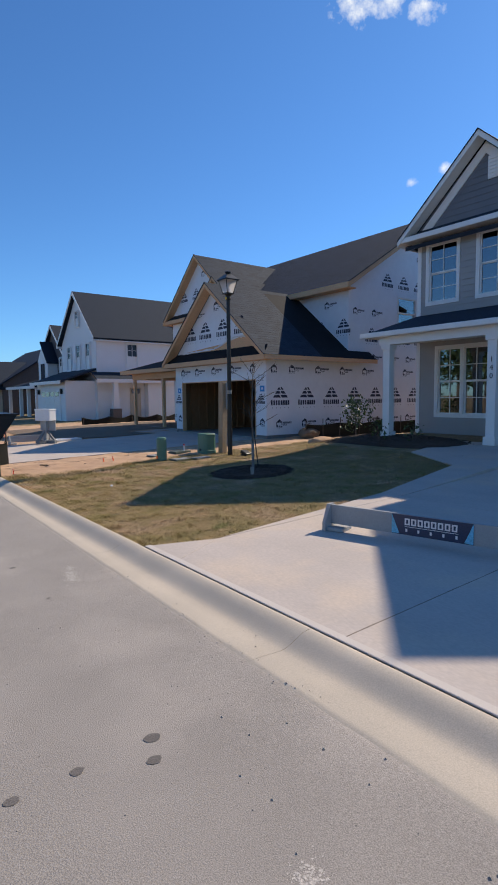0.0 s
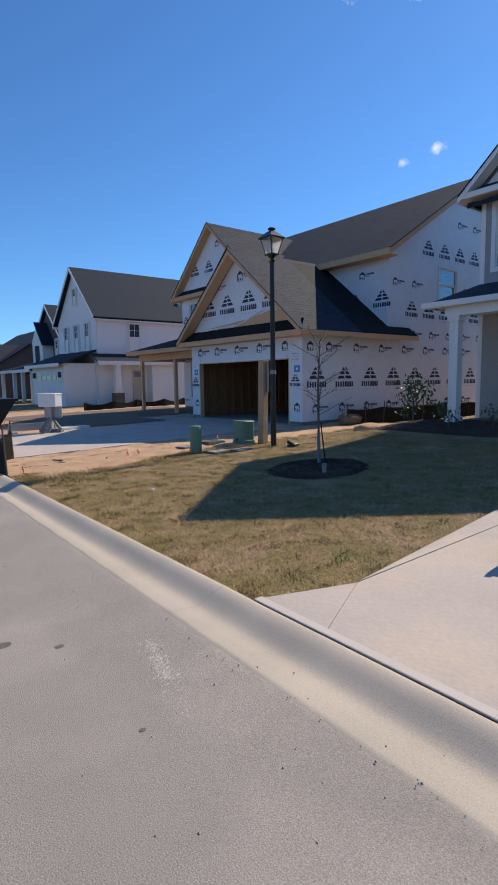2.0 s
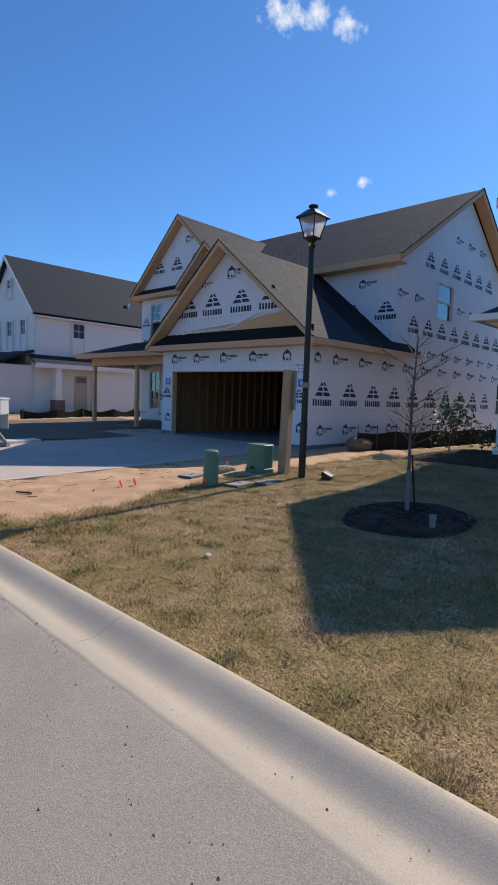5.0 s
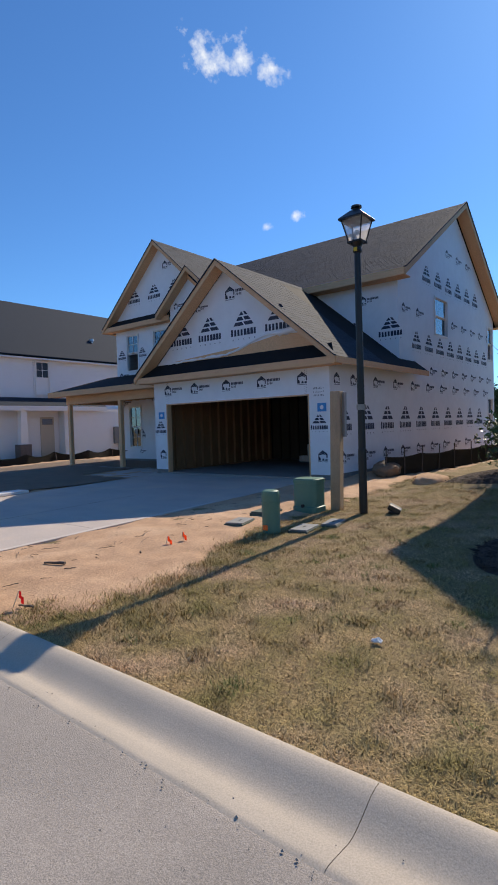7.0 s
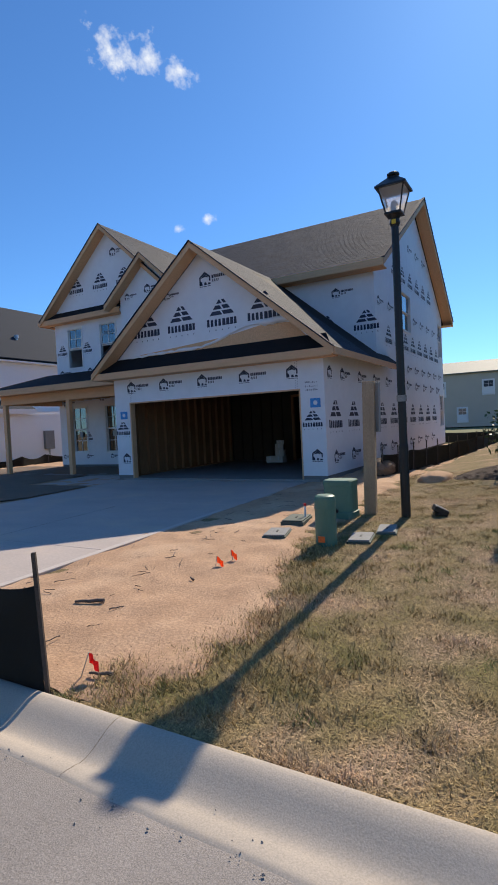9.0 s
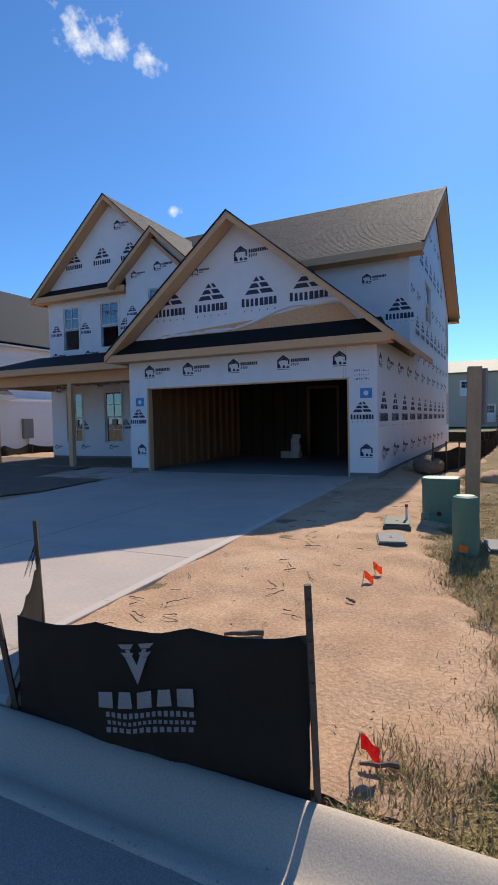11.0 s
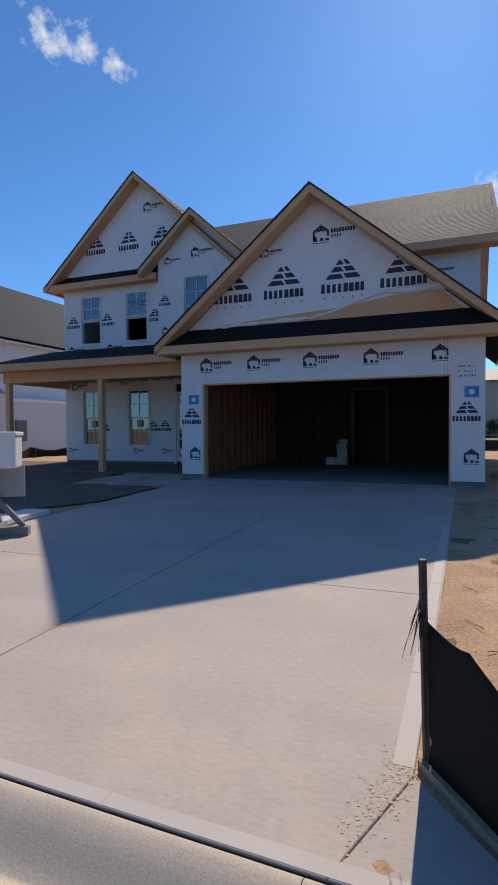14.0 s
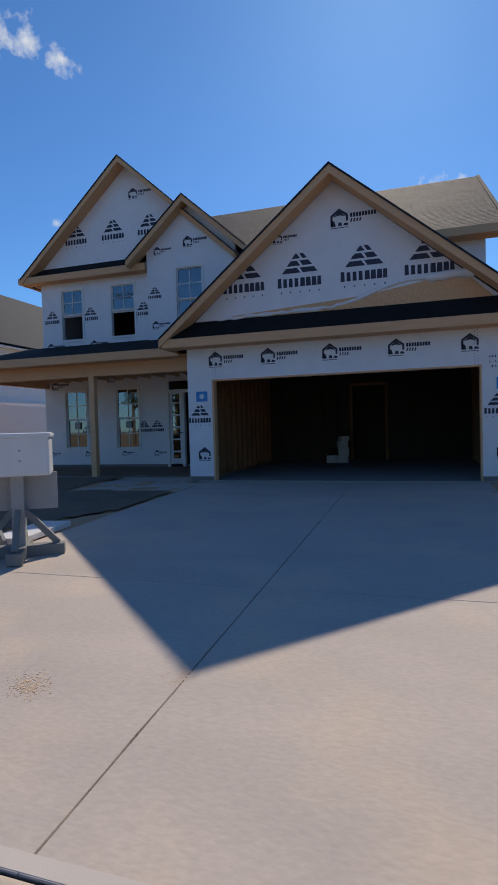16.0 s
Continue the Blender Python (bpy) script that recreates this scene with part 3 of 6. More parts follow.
# ---- printed marks on the house wrap ----
def mark_house(put, u, z, s, word=True):
    """A house outline with a bear-like blob cut out, and two word bars beside it."""
    bm = B()
    f = [((0, 0), (0.12, 0), (0.12, 0.62), (0, 0.62)), ((0, 0.62), (0.5, 1.0), (0.5, 0.8), (0.12, 0.55)), ((0.5, 1.0), (1.0, 0.62), (0.88, 0.55), (0.5, 0.8)),
         ((0.88, 0.25), (1, 0.25), (1, 0.62), (0.88, 0.62)), ((0.12, 0.52), (0.5, 0.8), (0.88, 0.52), (0.5, 0.6)), ((0, 0), (0.3, 0), (0.22, 0.28), (0.0, 0.4)),
         ((0.42, 0), (0.66, 0), (0.62, 0.2), (0.46, 0.2)), ((0.72, 0.0), (1.0, 0.0), (1.0, 0.12), (0.8, 0.16)), ((0, -0.12), (1.0, -0.12), (1.0, -0.08), (0, -0.08))]
    for q in f:
        quad(bm, *[put(u + a * s, z + b * s) for a, b in q])
    if word:
        x = 1.12
        for k in range(9):
            wd = 0.13
            quad(bm, *[put(u + a * s, z + b * s) for a, b in ((x, 0.42), (x + wd, 0.42), (x + wd, 0.66), (x, 0.66))])
            if k < 4:
                quad(bm, *[put(u + a * s, z + b * s) for a, b in ((x, 0.14), (x + 0.08, 0.14), (x + 0.13, 0.34), (x + 0.05, 0.34))])
            x += 0.165
    part("printed_mark", bm, M_INK, house)["kind"] = "stuff"


def mark_gable(put, u, z, s):
    """Stacked stripes in the shape of a roof over a word bar of eight blocks and five small dots."""
    bm = B()
    for k in range(3):
        z0, z1 = 0.30 + 0.155 * k, 0.41 + 0.155 * k
        e0, e1 = 0.40 - 0.115 * k, 0.34 - 0.115 * k
        quad(bm, *[put(u + a * s, z + b * s) for a, b in ((-e0, z0), (0.02, z0), (-0.06, z1), (-e1 + 0.03, z1))])
        quad(bm, *[put(u + a * s, z + b * s) for a, b in ((0.07, z0), (e0, z0), (e1 - 0.03, z1), (0.0, z1))])
    x = -0.5
    for k in range(8):
        wd = 0.112 if k in (4, 5, 6) else 0.088
        tall = 0.19 if k else 0.21
        quad(bm, *[put(u + p * s, z + q * s) for p, q in ((x, 0.0), (x + wd, 0.0), (x + wd * 0.92, tall), (x + wd * 0.08, tall))])
        x += 0.126
    for k in range(5):
        c = -0.42 + 0.21 * k
        quad(bm, *[put(u + a * s, z + b * s) for a, b in ((c - 0.012, -0.13), (c + 0.012, -0.13), (c + 0.012, -0.09), (c - 0.012, -0.09))])
    part("printed_mark", bm, M_INK, house)["kind"] = "stuff"


# ---- the unfinished house ----
GX, GY0, GY1 = 11.65, 14.15, 20.2           # garage front and its side walls
MX, MY0, MY1 = 15.0, 14.15, 26.2            # main front wall, side walls
BACK = 25.9
house = thing("unfinished_house", 14, 20, 0.1, "two-storey house under construction in printed white house wrap", "house")

OPEN = (14.72, 19.68, 0.0, 2.21)
bm = panel(B(), "x", GX, 0.14, GY0, GY1, 0.28, 2.98, [OPEN])
part("garage_front_wall", bm, M_WRAP, house, "white house wrap with dark printed marks")
gpk, gtop = 17.2, 5.83
bm = prism(B(), [(GX, GY1, 2.98), (GX, GY0, 2.98), (GX, GY0, gtop - 0.11 - 0.84 * (gpk - (GY0))), (GX, gpk, gtop - 0.11), (GX, GY1, gtop - 0.11 - 0.84 * ((GY1) - gpk))], (0.14, 0, 0))
part("garage_gable_wall", bm, M_WRAP, house)
for y, nm in ((GY0, "garage_side_wall"), (GY1 - 0.14, "garage_side_wall")):
    bm = panel(B(), "y", y, 0.14, GX + 0.14, MX + 0.7, 0.28, 2.98)
    part(nm, bm, M_WRAP, house)
bm = B()
box(bm, GX + 0.01, GX + 0.16, GY0 + 0.01, OPEN[0], 0.0, 0.28)
box(bm, GX + 0.01, GX + 0.16, OPEN[1], GY1 - 0.01, 0.0, 0.28)
box(bm, GX + 0.16, 25.8, GY0 + 0.01, GY0 + 0.2, -0.05, 0.28)
box(bm, MX + 0.02, MX + 0.2, 20.3, MY1, 0.0, 0.3)
part("foundation", bm, M_BLOCK, house, "grey concrete block foundation course")
bm = box(B(), GX - 0.02, 17.55, GY0 + 0.2, GY1 - 0.2, 0.08, 0.2)
part("garage_slab", bm, M_SLAB, house)
# garage interior: stud walls, sheathing, back wall with a doorway, ceiling; the depths carry shade in their colour
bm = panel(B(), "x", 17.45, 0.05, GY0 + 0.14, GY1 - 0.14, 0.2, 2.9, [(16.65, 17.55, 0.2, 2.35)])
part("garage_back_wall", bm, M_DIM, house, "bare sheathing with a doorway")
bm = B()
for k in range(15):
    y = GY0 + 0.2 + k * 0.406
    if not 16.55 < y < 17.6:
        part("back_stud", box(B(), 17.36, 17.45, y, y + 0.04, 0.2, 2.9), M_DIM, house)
# casing in the lighter stud colour, painting in the light on the doorway
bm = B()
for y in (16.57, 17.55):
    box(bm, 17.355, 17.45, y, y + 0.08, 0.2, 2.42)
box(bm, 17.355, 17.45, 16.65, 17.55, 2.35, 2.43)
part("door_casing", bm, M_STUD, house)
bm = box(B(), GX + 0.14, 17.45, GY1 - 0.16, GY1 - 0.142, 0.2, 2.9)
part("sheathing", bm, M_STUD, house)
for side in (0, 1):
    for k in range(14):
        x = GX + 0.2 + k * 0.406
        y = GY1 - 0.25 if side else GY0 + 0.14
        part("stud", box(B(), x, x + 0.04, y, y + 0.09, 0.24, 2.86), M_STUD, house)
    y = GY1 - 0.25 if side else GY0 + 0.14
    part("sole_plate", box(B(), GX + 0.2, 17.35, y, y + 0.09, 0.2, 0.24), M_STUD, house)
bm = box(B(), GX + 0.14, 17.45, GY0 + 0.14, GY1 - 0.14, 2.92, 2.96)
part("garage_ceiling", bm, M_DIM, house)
bm = B()
box(bm, GX - 0.012, GX + 0.15, OPEN[1] - 0.04, OPEN[1] + 0.0, 0.2, OPEN[3])
box(bm, GX - 0.012, GX + 0.15, OPEN[0], OPEN[0] + 0.03, 0.2, OPEN[3])
box(bm, GX + 0.0, GX + 0.15, OPEN[0] + 0.03, OPEN[1] - 0.04, OPEN[3] - 0.03, OPEN[3])
part("opening_jamb", bm, M_LUMBER, house, "raw lumber jamb of the garage opening")
# exposed sheathing under the torn wrap edge
bm = prism(B(), [(GX - 0.012, 19.5, 3.30), (GX - 0.012, 14.45, 3.30), (GX - 0.012, 14.85, 3.70), (GX - 0.012, 15.55, 3.74), (GX - 0.012, 16.6, 3.58), (GX - 0.012, 18.2, 3.48), (GX - 0.012, 19.2, 3.42)], (0.01, 0, 0))
part("bare_sheathing", bm, M_OSB, house, "bare plywood left uncovered by the wrap")
bm = B()
last = None
rnd = random.Random(3)
for k in range(41):
    y = 19.5 - k * 0.117
    f = k / 40
    z = 3.36 + 0.08 * f + (0.34 * smooth01((f - 0.45) / 0.35)) + 0.03 * rnd.random()
    r = 0.02 + 0.025 * rnd.random() + (0.05 if k > 33 else 0)
    cur = [bm.verts.new((GX - 0.014 - r * math.sin(a), y, z + r * math.cos(a))) for a in (0, 0.8, 1.6, 2.4, 3.14)]
    if last:
        for i in range(4):
            bm.faces.new((last[i], last[i + 1], cur[i + 1], cur[i]))
    last = cur
part("loose_wrap_edge", bm, M_WRAP, house, "loose curled lower edge of the wrap", True)

# pent roof strip above the opening, with its lumber fascia
bm = prism(B(), [(GX - 0.36, GY1 + 0.34, 2.99), (GX - 0.36, GY0 - 0.34, 2.99), (GX - 0.016, GY0 - 0.1, 3.36), (GX - 0.016, GY1 + 0.1, 3.36)], (0, 0, -0.02))
part("pent_felt", bm, M_FELT, house, "black underlay on the narrow pent roof")
bm = B()
box(bm, GX - 0.40, GX - 0.36, GY0 - 0.36, GY1 + 0.36, 2.83, 3.0)
part("fascia", bm, M_LUMBER, house, "raw lumber fascia")
bm = box(B(), GX - 0.36, GX - 0.002, GY0 - 0.34, GY1 + 0.34, 2.83, 2.86)
part("soffit", bm, M_OSB, house)


def gable_roof(parent, x_front, x_back, y_a, y_b, z_eave, y_pk, z_pk, mat_top, rake=True, rake_mat=None, thick=0.10, shingle_to=None, name="roof"):
    """A gable roof whose ridge runs along x. y_a, y_b: eave lines."""
    for y_e in (y_a, y_b):
        ring = [(x_front, y_e, z_eave), (x_front, y_pk, z_pk), (x_front, y_pk, z_pk - thick), (x_front, y_e, z_eave - thick)]
        deck = part(name, prism(B(), ring, (x_back - x_front, 0, 0)), M_FELT, parent, "dark underlay deck")
        s = shingle_to if shingle_to else x_back
        bm = courses(B(), (x_front - 0.02, y_e, z_eave + 0.008), (s, y_e, z_eave + 0.008), (x_front - 0.02, y_pk, z_pk + 0.008), (s, y_pk, z_pk + 0.008))
        part("shingles", bm, mat_top, deck, "charcoal asphalt shingles")
        if rake:
            d = 0.125
            ring = [(x_front - 0.04, y_e, z_eave), (x_front - 0.04, y_pk, z_pk), (x_front - 0.04, y_pk, z_pk - d * 1.25), (x_front - 0.04, y_e, z_eave - d * 1.2)]
            part("rake_board", prism(B(), ring, (0.038, 0, 0)), rake_mat or M_LUMBER, deck)
            ring = [(x_front - 0.065, y_e, z_eave + 0.001), (x_front - 0.065, y_pk, z_pk + 0.001), (x_front - 0.065, y_pk, z_pk + 0.035), (x_front - 0.065, y_e, z_eave + 0.035)]
            part("drip_edge", prism(B(), ring, (0.09, 0, 0)), mat_top, deck, "dark roof edge over the rake")
            ring = [(x_front, y_e, z_eave - 0.12), (x_front, y_pk, z_pk - 0.12), (x_front, y_pk, z_pk - 0.135), (x_front, y_e, z_eave - 0.135)]
            part("rake_soffit", prism(B(), ring, (0.36, 0, 0)), rake_mat or M_OSB, deck)
        sgn = 1 if y_e > y_pk else -1
        part("eave_fascia", box(B(), x_front, x_back, min(y_e, y_e + sgn * 0.03), max(y_e, y_e + sgn * 0.03), z_eave - 0.15, z_eave), rake_mat or M_LUMBER, deck)
    bm = B()
    for sgn in (-1, 1):
        quad(bm, (x_front - 0.03, y_pk, z_pk + 0.022), (x_back, y_pk, z_pk + 0.022), (x_back, y_pk + sgn * 0.15, z_pk + 0.022 - 0.14), (x_front - 0.03, y_pk + sgn * 0.15, z_pk + 0.022 - 0.14))
    part("ridge_cap", bm, mat_top, parent)


gable_roof(house, GX - 0.40, 16.9, GY0 - 0.40, GY1 + 0.40, 2.99, gpk, gtop, M_SHINGLE, shingle_to=13.9)

# porch roof, beam and posts
bm = prism(B(), [(12.15, 20.62, 2.98), (12.15, 26.75, 2.98), (MX, 26.75, 3.72), (MX, 20.62, 3.72)], (0, 0, -0.09))
part("porch_roof", bm, M_FELT, house, "low porch roof covered with black underlay")
bm = B()
box(bm, 12.11, 12.15, 20.6, 26.79, 2.80, 2.985)
part("porch_fascia", bm, M_LUMBER, house)
part("porch_beam", box(B(), 12.52, 12.68, 20.25, 26.2, 2.52, 2.80), M_LUMBER, house, "raw lumber porch beam")
part("porch_beam", box(B(), 12.7, MX, 26.05, 26.2, 2.52, 2.80), M_LUMBER, house)
part("porch_end", prism(B(), [(12.15, 26.77, 2.8), (12.15, 26.77, 2.98), (MX, 26.77, 3.72), (MX, 26.77, 3.5)], (0, 0.03, 0)), M_LUMBER, house)
part("porch_soffit", box(B(), 12.15, 12.52, 20.3, 26.75, 2.80, 2.83), M_OSB, house)
for k in range(14):
    y = 20.6 + k * 0.43
    part("porch_joist", box(B(), 12.7, MX, y, y + 0.04, 2.66, 2.80), M_LUMBER, house)
for y in (22.95, 26.0):
    part("porch_post", soften(box(B(), 12.53, 12.67, y, y + 0.14, 0.12, 2.52), 0.006), M_LUMBER, house, "square raw lumber post")
part("porch_slab", box(B(), 12.45, MX, 20.25, 26.25, 0.0, 0.19), M_SLAB, house, "dusty concrete porch slab")

# main front wall with windows and the door
UPW = [(24.78, 25.57, 3.84, 5.36), (23.12, 23.95, 3.84, 5.48 - 0.12)]
LOW = [(24.77, 25.56, 0.72, 2.46), (23.1, 23.9, 0.70, 2.47)]
DOOR = (20.75, 22.3, 0.2, 2.62)
bm = panel(B(), "x", MX, 0.14, 20.2, MY1, 0.3, 5.72, UPW + LOW + [DOOR])
part("front_wall", bm, M_WRAP, house)
bm = panel(B(), "y", MY1 - 0.14, 0.14, MX + 0.14, BACK, 0.3, 5.72)
part("side_wall_far", bm, M_WRAP, house)
SIDE_W = [(18.65, 19.95, 4.33, 5.65), (24.9, 25.7, 3.95, 5.4), (24.85, 25.65, 1.0, 2.4)]
bm = panel(B(), "y", MY0, 0.14, 15.7, BACK, 0.28, 5.72, SIDE_W)
part("side_wall", bm, M_WRAP, house)
bm = prism(B(), [(15.7, MY0, 5.72), (BACK, MY0, 5.72), (20.95, MY0, 8.95)], (0, 0.14, 0))
part("side_gable", bm, M_WRAP, house)
bm = prism(B(), [(15.7, MY1 - 0.14, 5.72), (BACK, MY1 - 0.14, 5.72), (20.95, MY1 - 0.14, 8.95)], (0, 0.14, 0))
part("side_gable", bm, M_WRAP, house)
bm = panel(B(), "x", 15.7, 0.14, MY0 + 0.14, 20.3, 2.98, 5.72)
part("upper_front_wall", bm, M_WRAP, house)
bm = panel(B(), "x", BACK - 0.14, 0.14, MY0 + 0.14, MY1 - 0.14, 0.3, 5.72)
part("back_wall", bm, M_WRAP, house)
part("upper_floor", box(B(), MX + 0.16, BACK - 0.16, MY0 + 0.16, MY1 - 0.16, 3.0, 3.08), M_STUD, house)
part("ground_floor", box(B(), 15.2, BACK - 0.16, MY0 + 0.2, MY1 - 0.16, 0.1, 0.19), M_SLAB, house)
# added wall behind the doorway blocks leaking light; its dark colour stands for shade
part("added_inner_wall", box(B(), 18.4, 18.5, MY0 + 0.16, MY1 - 0.16, 0.2, 5.7), M_DIM, house)
# left gable over the front wall
bm = prism(B(), [(MX, MY1, 5.72), (MX, 20.8, 5.72), (MX, 20.8, 8.62 - 0.11 - 0.911 * (23.35 - (20.8))), (MX, 23.35, 8.62 - 0.11), (MX, MY1, 8.62 - 0.11 - 0.911 * ((MY1) - 23.35))], (0.14, 0, 0))
part("front_gable", bm, M_WRAP, house)
gable_roof(house, MX - 0.34, 20.0, MY1 + 0.40, 20.10, 5.66, 23.35, 8.62, M_SHINGLE)
bm = prism(B(), [(MX - 0.30, MY1 + 0.5, 5.72), (MX - 0.30, 22.7, 5.72), (MX - 0.01, 22.7, 5.98), (MX - 0.01, MY1 + 0.5, 5.98)], (0, 0, -0.02))
part("pent_felt", bm, M_FELT, house)
part("fascia", box(B(), MX - 0.345, MX - 0.305, 22.65, MY1 + 0.52, 5.53, 5.71), M_LUMBER, house)
part("soffit", box(B(), MX - 0.30, MX, 22.65, MY1 + 0.5, 5.53, 5.56), M_OSB, house)
# small gabled projection
PX = 14.72
W3 = (20.98, 21.82, 3.78, 5.52)
bm = panel(B(), "x", PX, 0.12, 20.12, 22.62, 3.2, 5.80, [W3])
part("bay_wall", bm, M_WRAP, house)
for y in (20.12, 22.50):
    part("bay_side", box(B(), PX + 0.12, MX, y, y + 0.12, 3.2, 5.8), M_WRAP, house)
bm = prism(B(), [(PX, 22.62, 5.80), (PX, 20.12, 5.80), (PX, 20.12, 7.2 - 0.11 - 0.897 * (21.4 - (20.12))), (PX, 21.4, 7.2 - 0.11), (PX, 22.62, 7.2 - 0.11 - 0.897 * ((22.62) - 21.4))], (0.12, 0, 0))
part("bay_gable", bm, M_WRAP, house)
gable_roof(house, PX - 0.32, 18.2, 23.05, 19.75, 5.72, 21.4, 7.2, M_SHINGLE)
# main roof, ridge along y
for xe, ze, lab in ((15.25, 5.78, "front"), (26.35, 5.62, "back")):
    ring = [(xe, MY0 - 0.38, ze), (20.95, MY0 - 0.38, 9.25), (20.95, MY0 - 0.38, 9.13), (xe, MY0 - 0.38, ze - 0.12)]
    deck = part("main_roof", prism(B(), ring, (0, MY1 - MY0 + 0.76, 0)), M_FELT, house)
    bm = courses(B(), (xe, MY0 - 0.40, ze + 0.003), (xe, MY1 + 0.40, ze + 0.003), (20.95, MY0 - 0.40, 9.253), (20.95, MY1 + 0.40, 9.253))
    part("shingles", bm, M_SHINGLE, deck, "charcoal asphalt shingles")
    ring = [(xe, MY0 - 0.42, ze), (20.95, MY0 - 0.42, 9.25), (20.95, MY0 - 0.42, 9.06), (xe, MY0 - 0.42, ze - 0.2)]
    part("rake_board", prism(B(), ring, (0, 0.038, 0)), M_LUMBER, deck)
    ring = [(xe, MY0 - 0.45, ze + 0.001), (20.95, MY0 - 0.45, 9.251), (20.95, MY0 - 0.45, 9.29), (xe, MY0 - 0.45, ze + 0.04)]
    part("drip_edge", prism(B(), ring, (0, 0.09, 0)), M_SHINGLE, deck, "dark roof edge over the rake")
    ring = [(xe, MY0 - 0.38, ze - 0.125), (20.95, MY0 - 0.38, 9.12), (20.95, MY0 - 0.38, 9.1), (xe, MY0 - 0.38, ze - 0.145)]
    part("rake_soffit", prism(B(), ring, (0, 0.37, 0)), M_OSB, deck)
    sg = -1 if xe < 20 else 1
    part("eave_fascia", box(B(), min(xe, xe + sg * 0.035), max(xe, xe + sg * 0.035), MY0 - 0.4, MY1 + 0.4, ze - 0.2, ze), M_LUMBER, deck)
    part("eave_soffit", box(B(), min(xe, xe - sg * 0.45), max(xe, xe - sg * 0.45), MY0 - 0.38, MY1 + 0.38, ze - 0.2, ze - 0.17), M_OSB, deck)
# windows of the unfinished house
for h in UPW:
    window(house, "x", MX, -1, *h, M_GLASS, cols=2, open_sash=True)
for h in LOW:
    window(house, "x", MX, -1, *h, M_GLASSDARK, cols=2)
window(house, "x", PX, -1, *W3, M_GLASSDARK, cols=2)
for h in SIDE_W:
    window(house, "y", MY0, -1, *h, M_GLASS, cols=1, rows=1)
# front door set: transom, sidelight, open doorway
bm = B()
for a, b, c, d in ((20.75, 20.82, 0.2, 2.62), (22.23, 22.3, 0.2, 2.62), (20.82, 22.23, 2.55, 2.62), (20.82, 22.23, 2.24, 2.32), (21.78, 21.85, 0.2, 2.24)):
    box(bm, MX - 0.02, MX + 0.12, a, b, c, d)
entry = part("front_entry", bm, M_WHITE, house, "white door frame with transom and sidelight, door open")
bm = B()
box(bm, MX + 0.02, MX + 0.06, 21.85, 21.93, 0.2, 2.24)
box(bm, MX + 0.02, MX + 0.06, 22.15, 22.23, 0.2, 2.24)
for z in (0.2, 0.62, 0.95, 1.28, 1.61, 1.94, 2.2):
    box(bm, MX + 0.02, MX + 0.06, 21.93, 22.15, z, z + (0.25 if z < 0.3 else 0.04))
part("sidelight", bm, M_WHITE, entry)
p = part("pane", box(B(), MX + 0.037, MX + 0.043, 21.93, 22.15, 0.4, 2.2), M_GLASSDARK, entry)
p = part("pane", box(B(), MX + 0.037, MX + 0.043, 20.82, 22.23, 2.32, 2.55), M_GLASSDARK, entry)
part("transom_bar", box(B(), MX + 0.02, MX + 0.06, 21.5, 21.53, 2.32, 2.55), M_WHITE, entry)
part("door_handle", tube(B(), (MX - 0.09, 21.80, 1.15), (MX - 0.09, 21.96, 1.15), 0.013, 0.013), M_BLACK, entry)

# printed marks
put = lambda u, z: (GX - 0.005, 17.0 - u, z)
for yc in (19.59, 18.51, 17.32, 16.13, 14.9):
    mark_house(put, 17.0 - yc - 0.14, 2.48, 0.28, word=yc > 15)
for yc in (18.95, 17.85, 16.66, 15.53):
    mark_gable(put, 17.0 - yc, 3.86, 0.86)
mark_house(put, 17.0 - 17.25, 4.88, 0.32)
mark_house(put, 17.0 - 18.35, 4.72, 0.18)
for yc in (19.95, 14.45):
    mark_gable(put, 17.0 - yc, 1.36, 0.48)
    mark_house(put, 17.0 - yc - 0.05, 0.62, 0.25, word=False)
put = lambda u, z: (u, MY0 - 0.005, z)
mark_house(put, 11.85, 2.44, 0.27, word=False)
for k in range(10):
    mark_house(put, 12.67 + k * 1.28, 2.44, 0.27)
    mark_gable(put, 12.27 + k * 1.26, 1.31, 0.86)
    mark_house(put, 12.08 + k * 1.2, 0.55, 0.27)
for k in range(9):
    if k > 0:
        mark_gable(put, 16.0 + k * 1.05, 3.72, 0.75)
    mark_house(put, 15.95 + k * 1.1, 3.0, 0.25)
    if k not in (2, 3):
        mark_house(put, 15.95 + k * 1.1, 4.75, 0.25)
    if 1 < k < 8:
        mark_gable(put, 15.9 + k * 1.05, 5.95, 0.72)
    if 3 < k < 7:
        mark_house(put, 15.5 + k * 1.1, 7.2, 0.25)
put = lambda u, z: (MX - 0.005, 26.2 - u, z)
for u, z in ((0.16, 3.62), (1.6, 3.62), (0.25, 2.5), (2.1, 2.62)):
    mark_house(put, u, z, 0.22)
for u in (0.35, 1.62, 3.3):
    mark_gable(put, u, 4.4, 0.5)
for u in (1.24, 2.43, 3.56):
    mark_gable(put, u, 6.58, 0.72)
mark_house(put, 2.95, 7.62, 0.27)
for u in (1.45, 3.2, 3.6):
    mark_gable(put, u, 1.2, 0.42)
for u in (0.1, 1.3, 2.5, 3.5):
    mark_house(put, u, 0.55, 0.14, word=True)
put = lambda u, z: (PX - 0.005, 22.6 - u, z)
mark_house(put, 1.05, 6.02, 0.26)
mark_house(put, 0.2, 5.9, 0.2)
mark_house(put, 0.1, 3.95, 0.2)
mark_gable(put, 2.15, 4.75, 0.6)
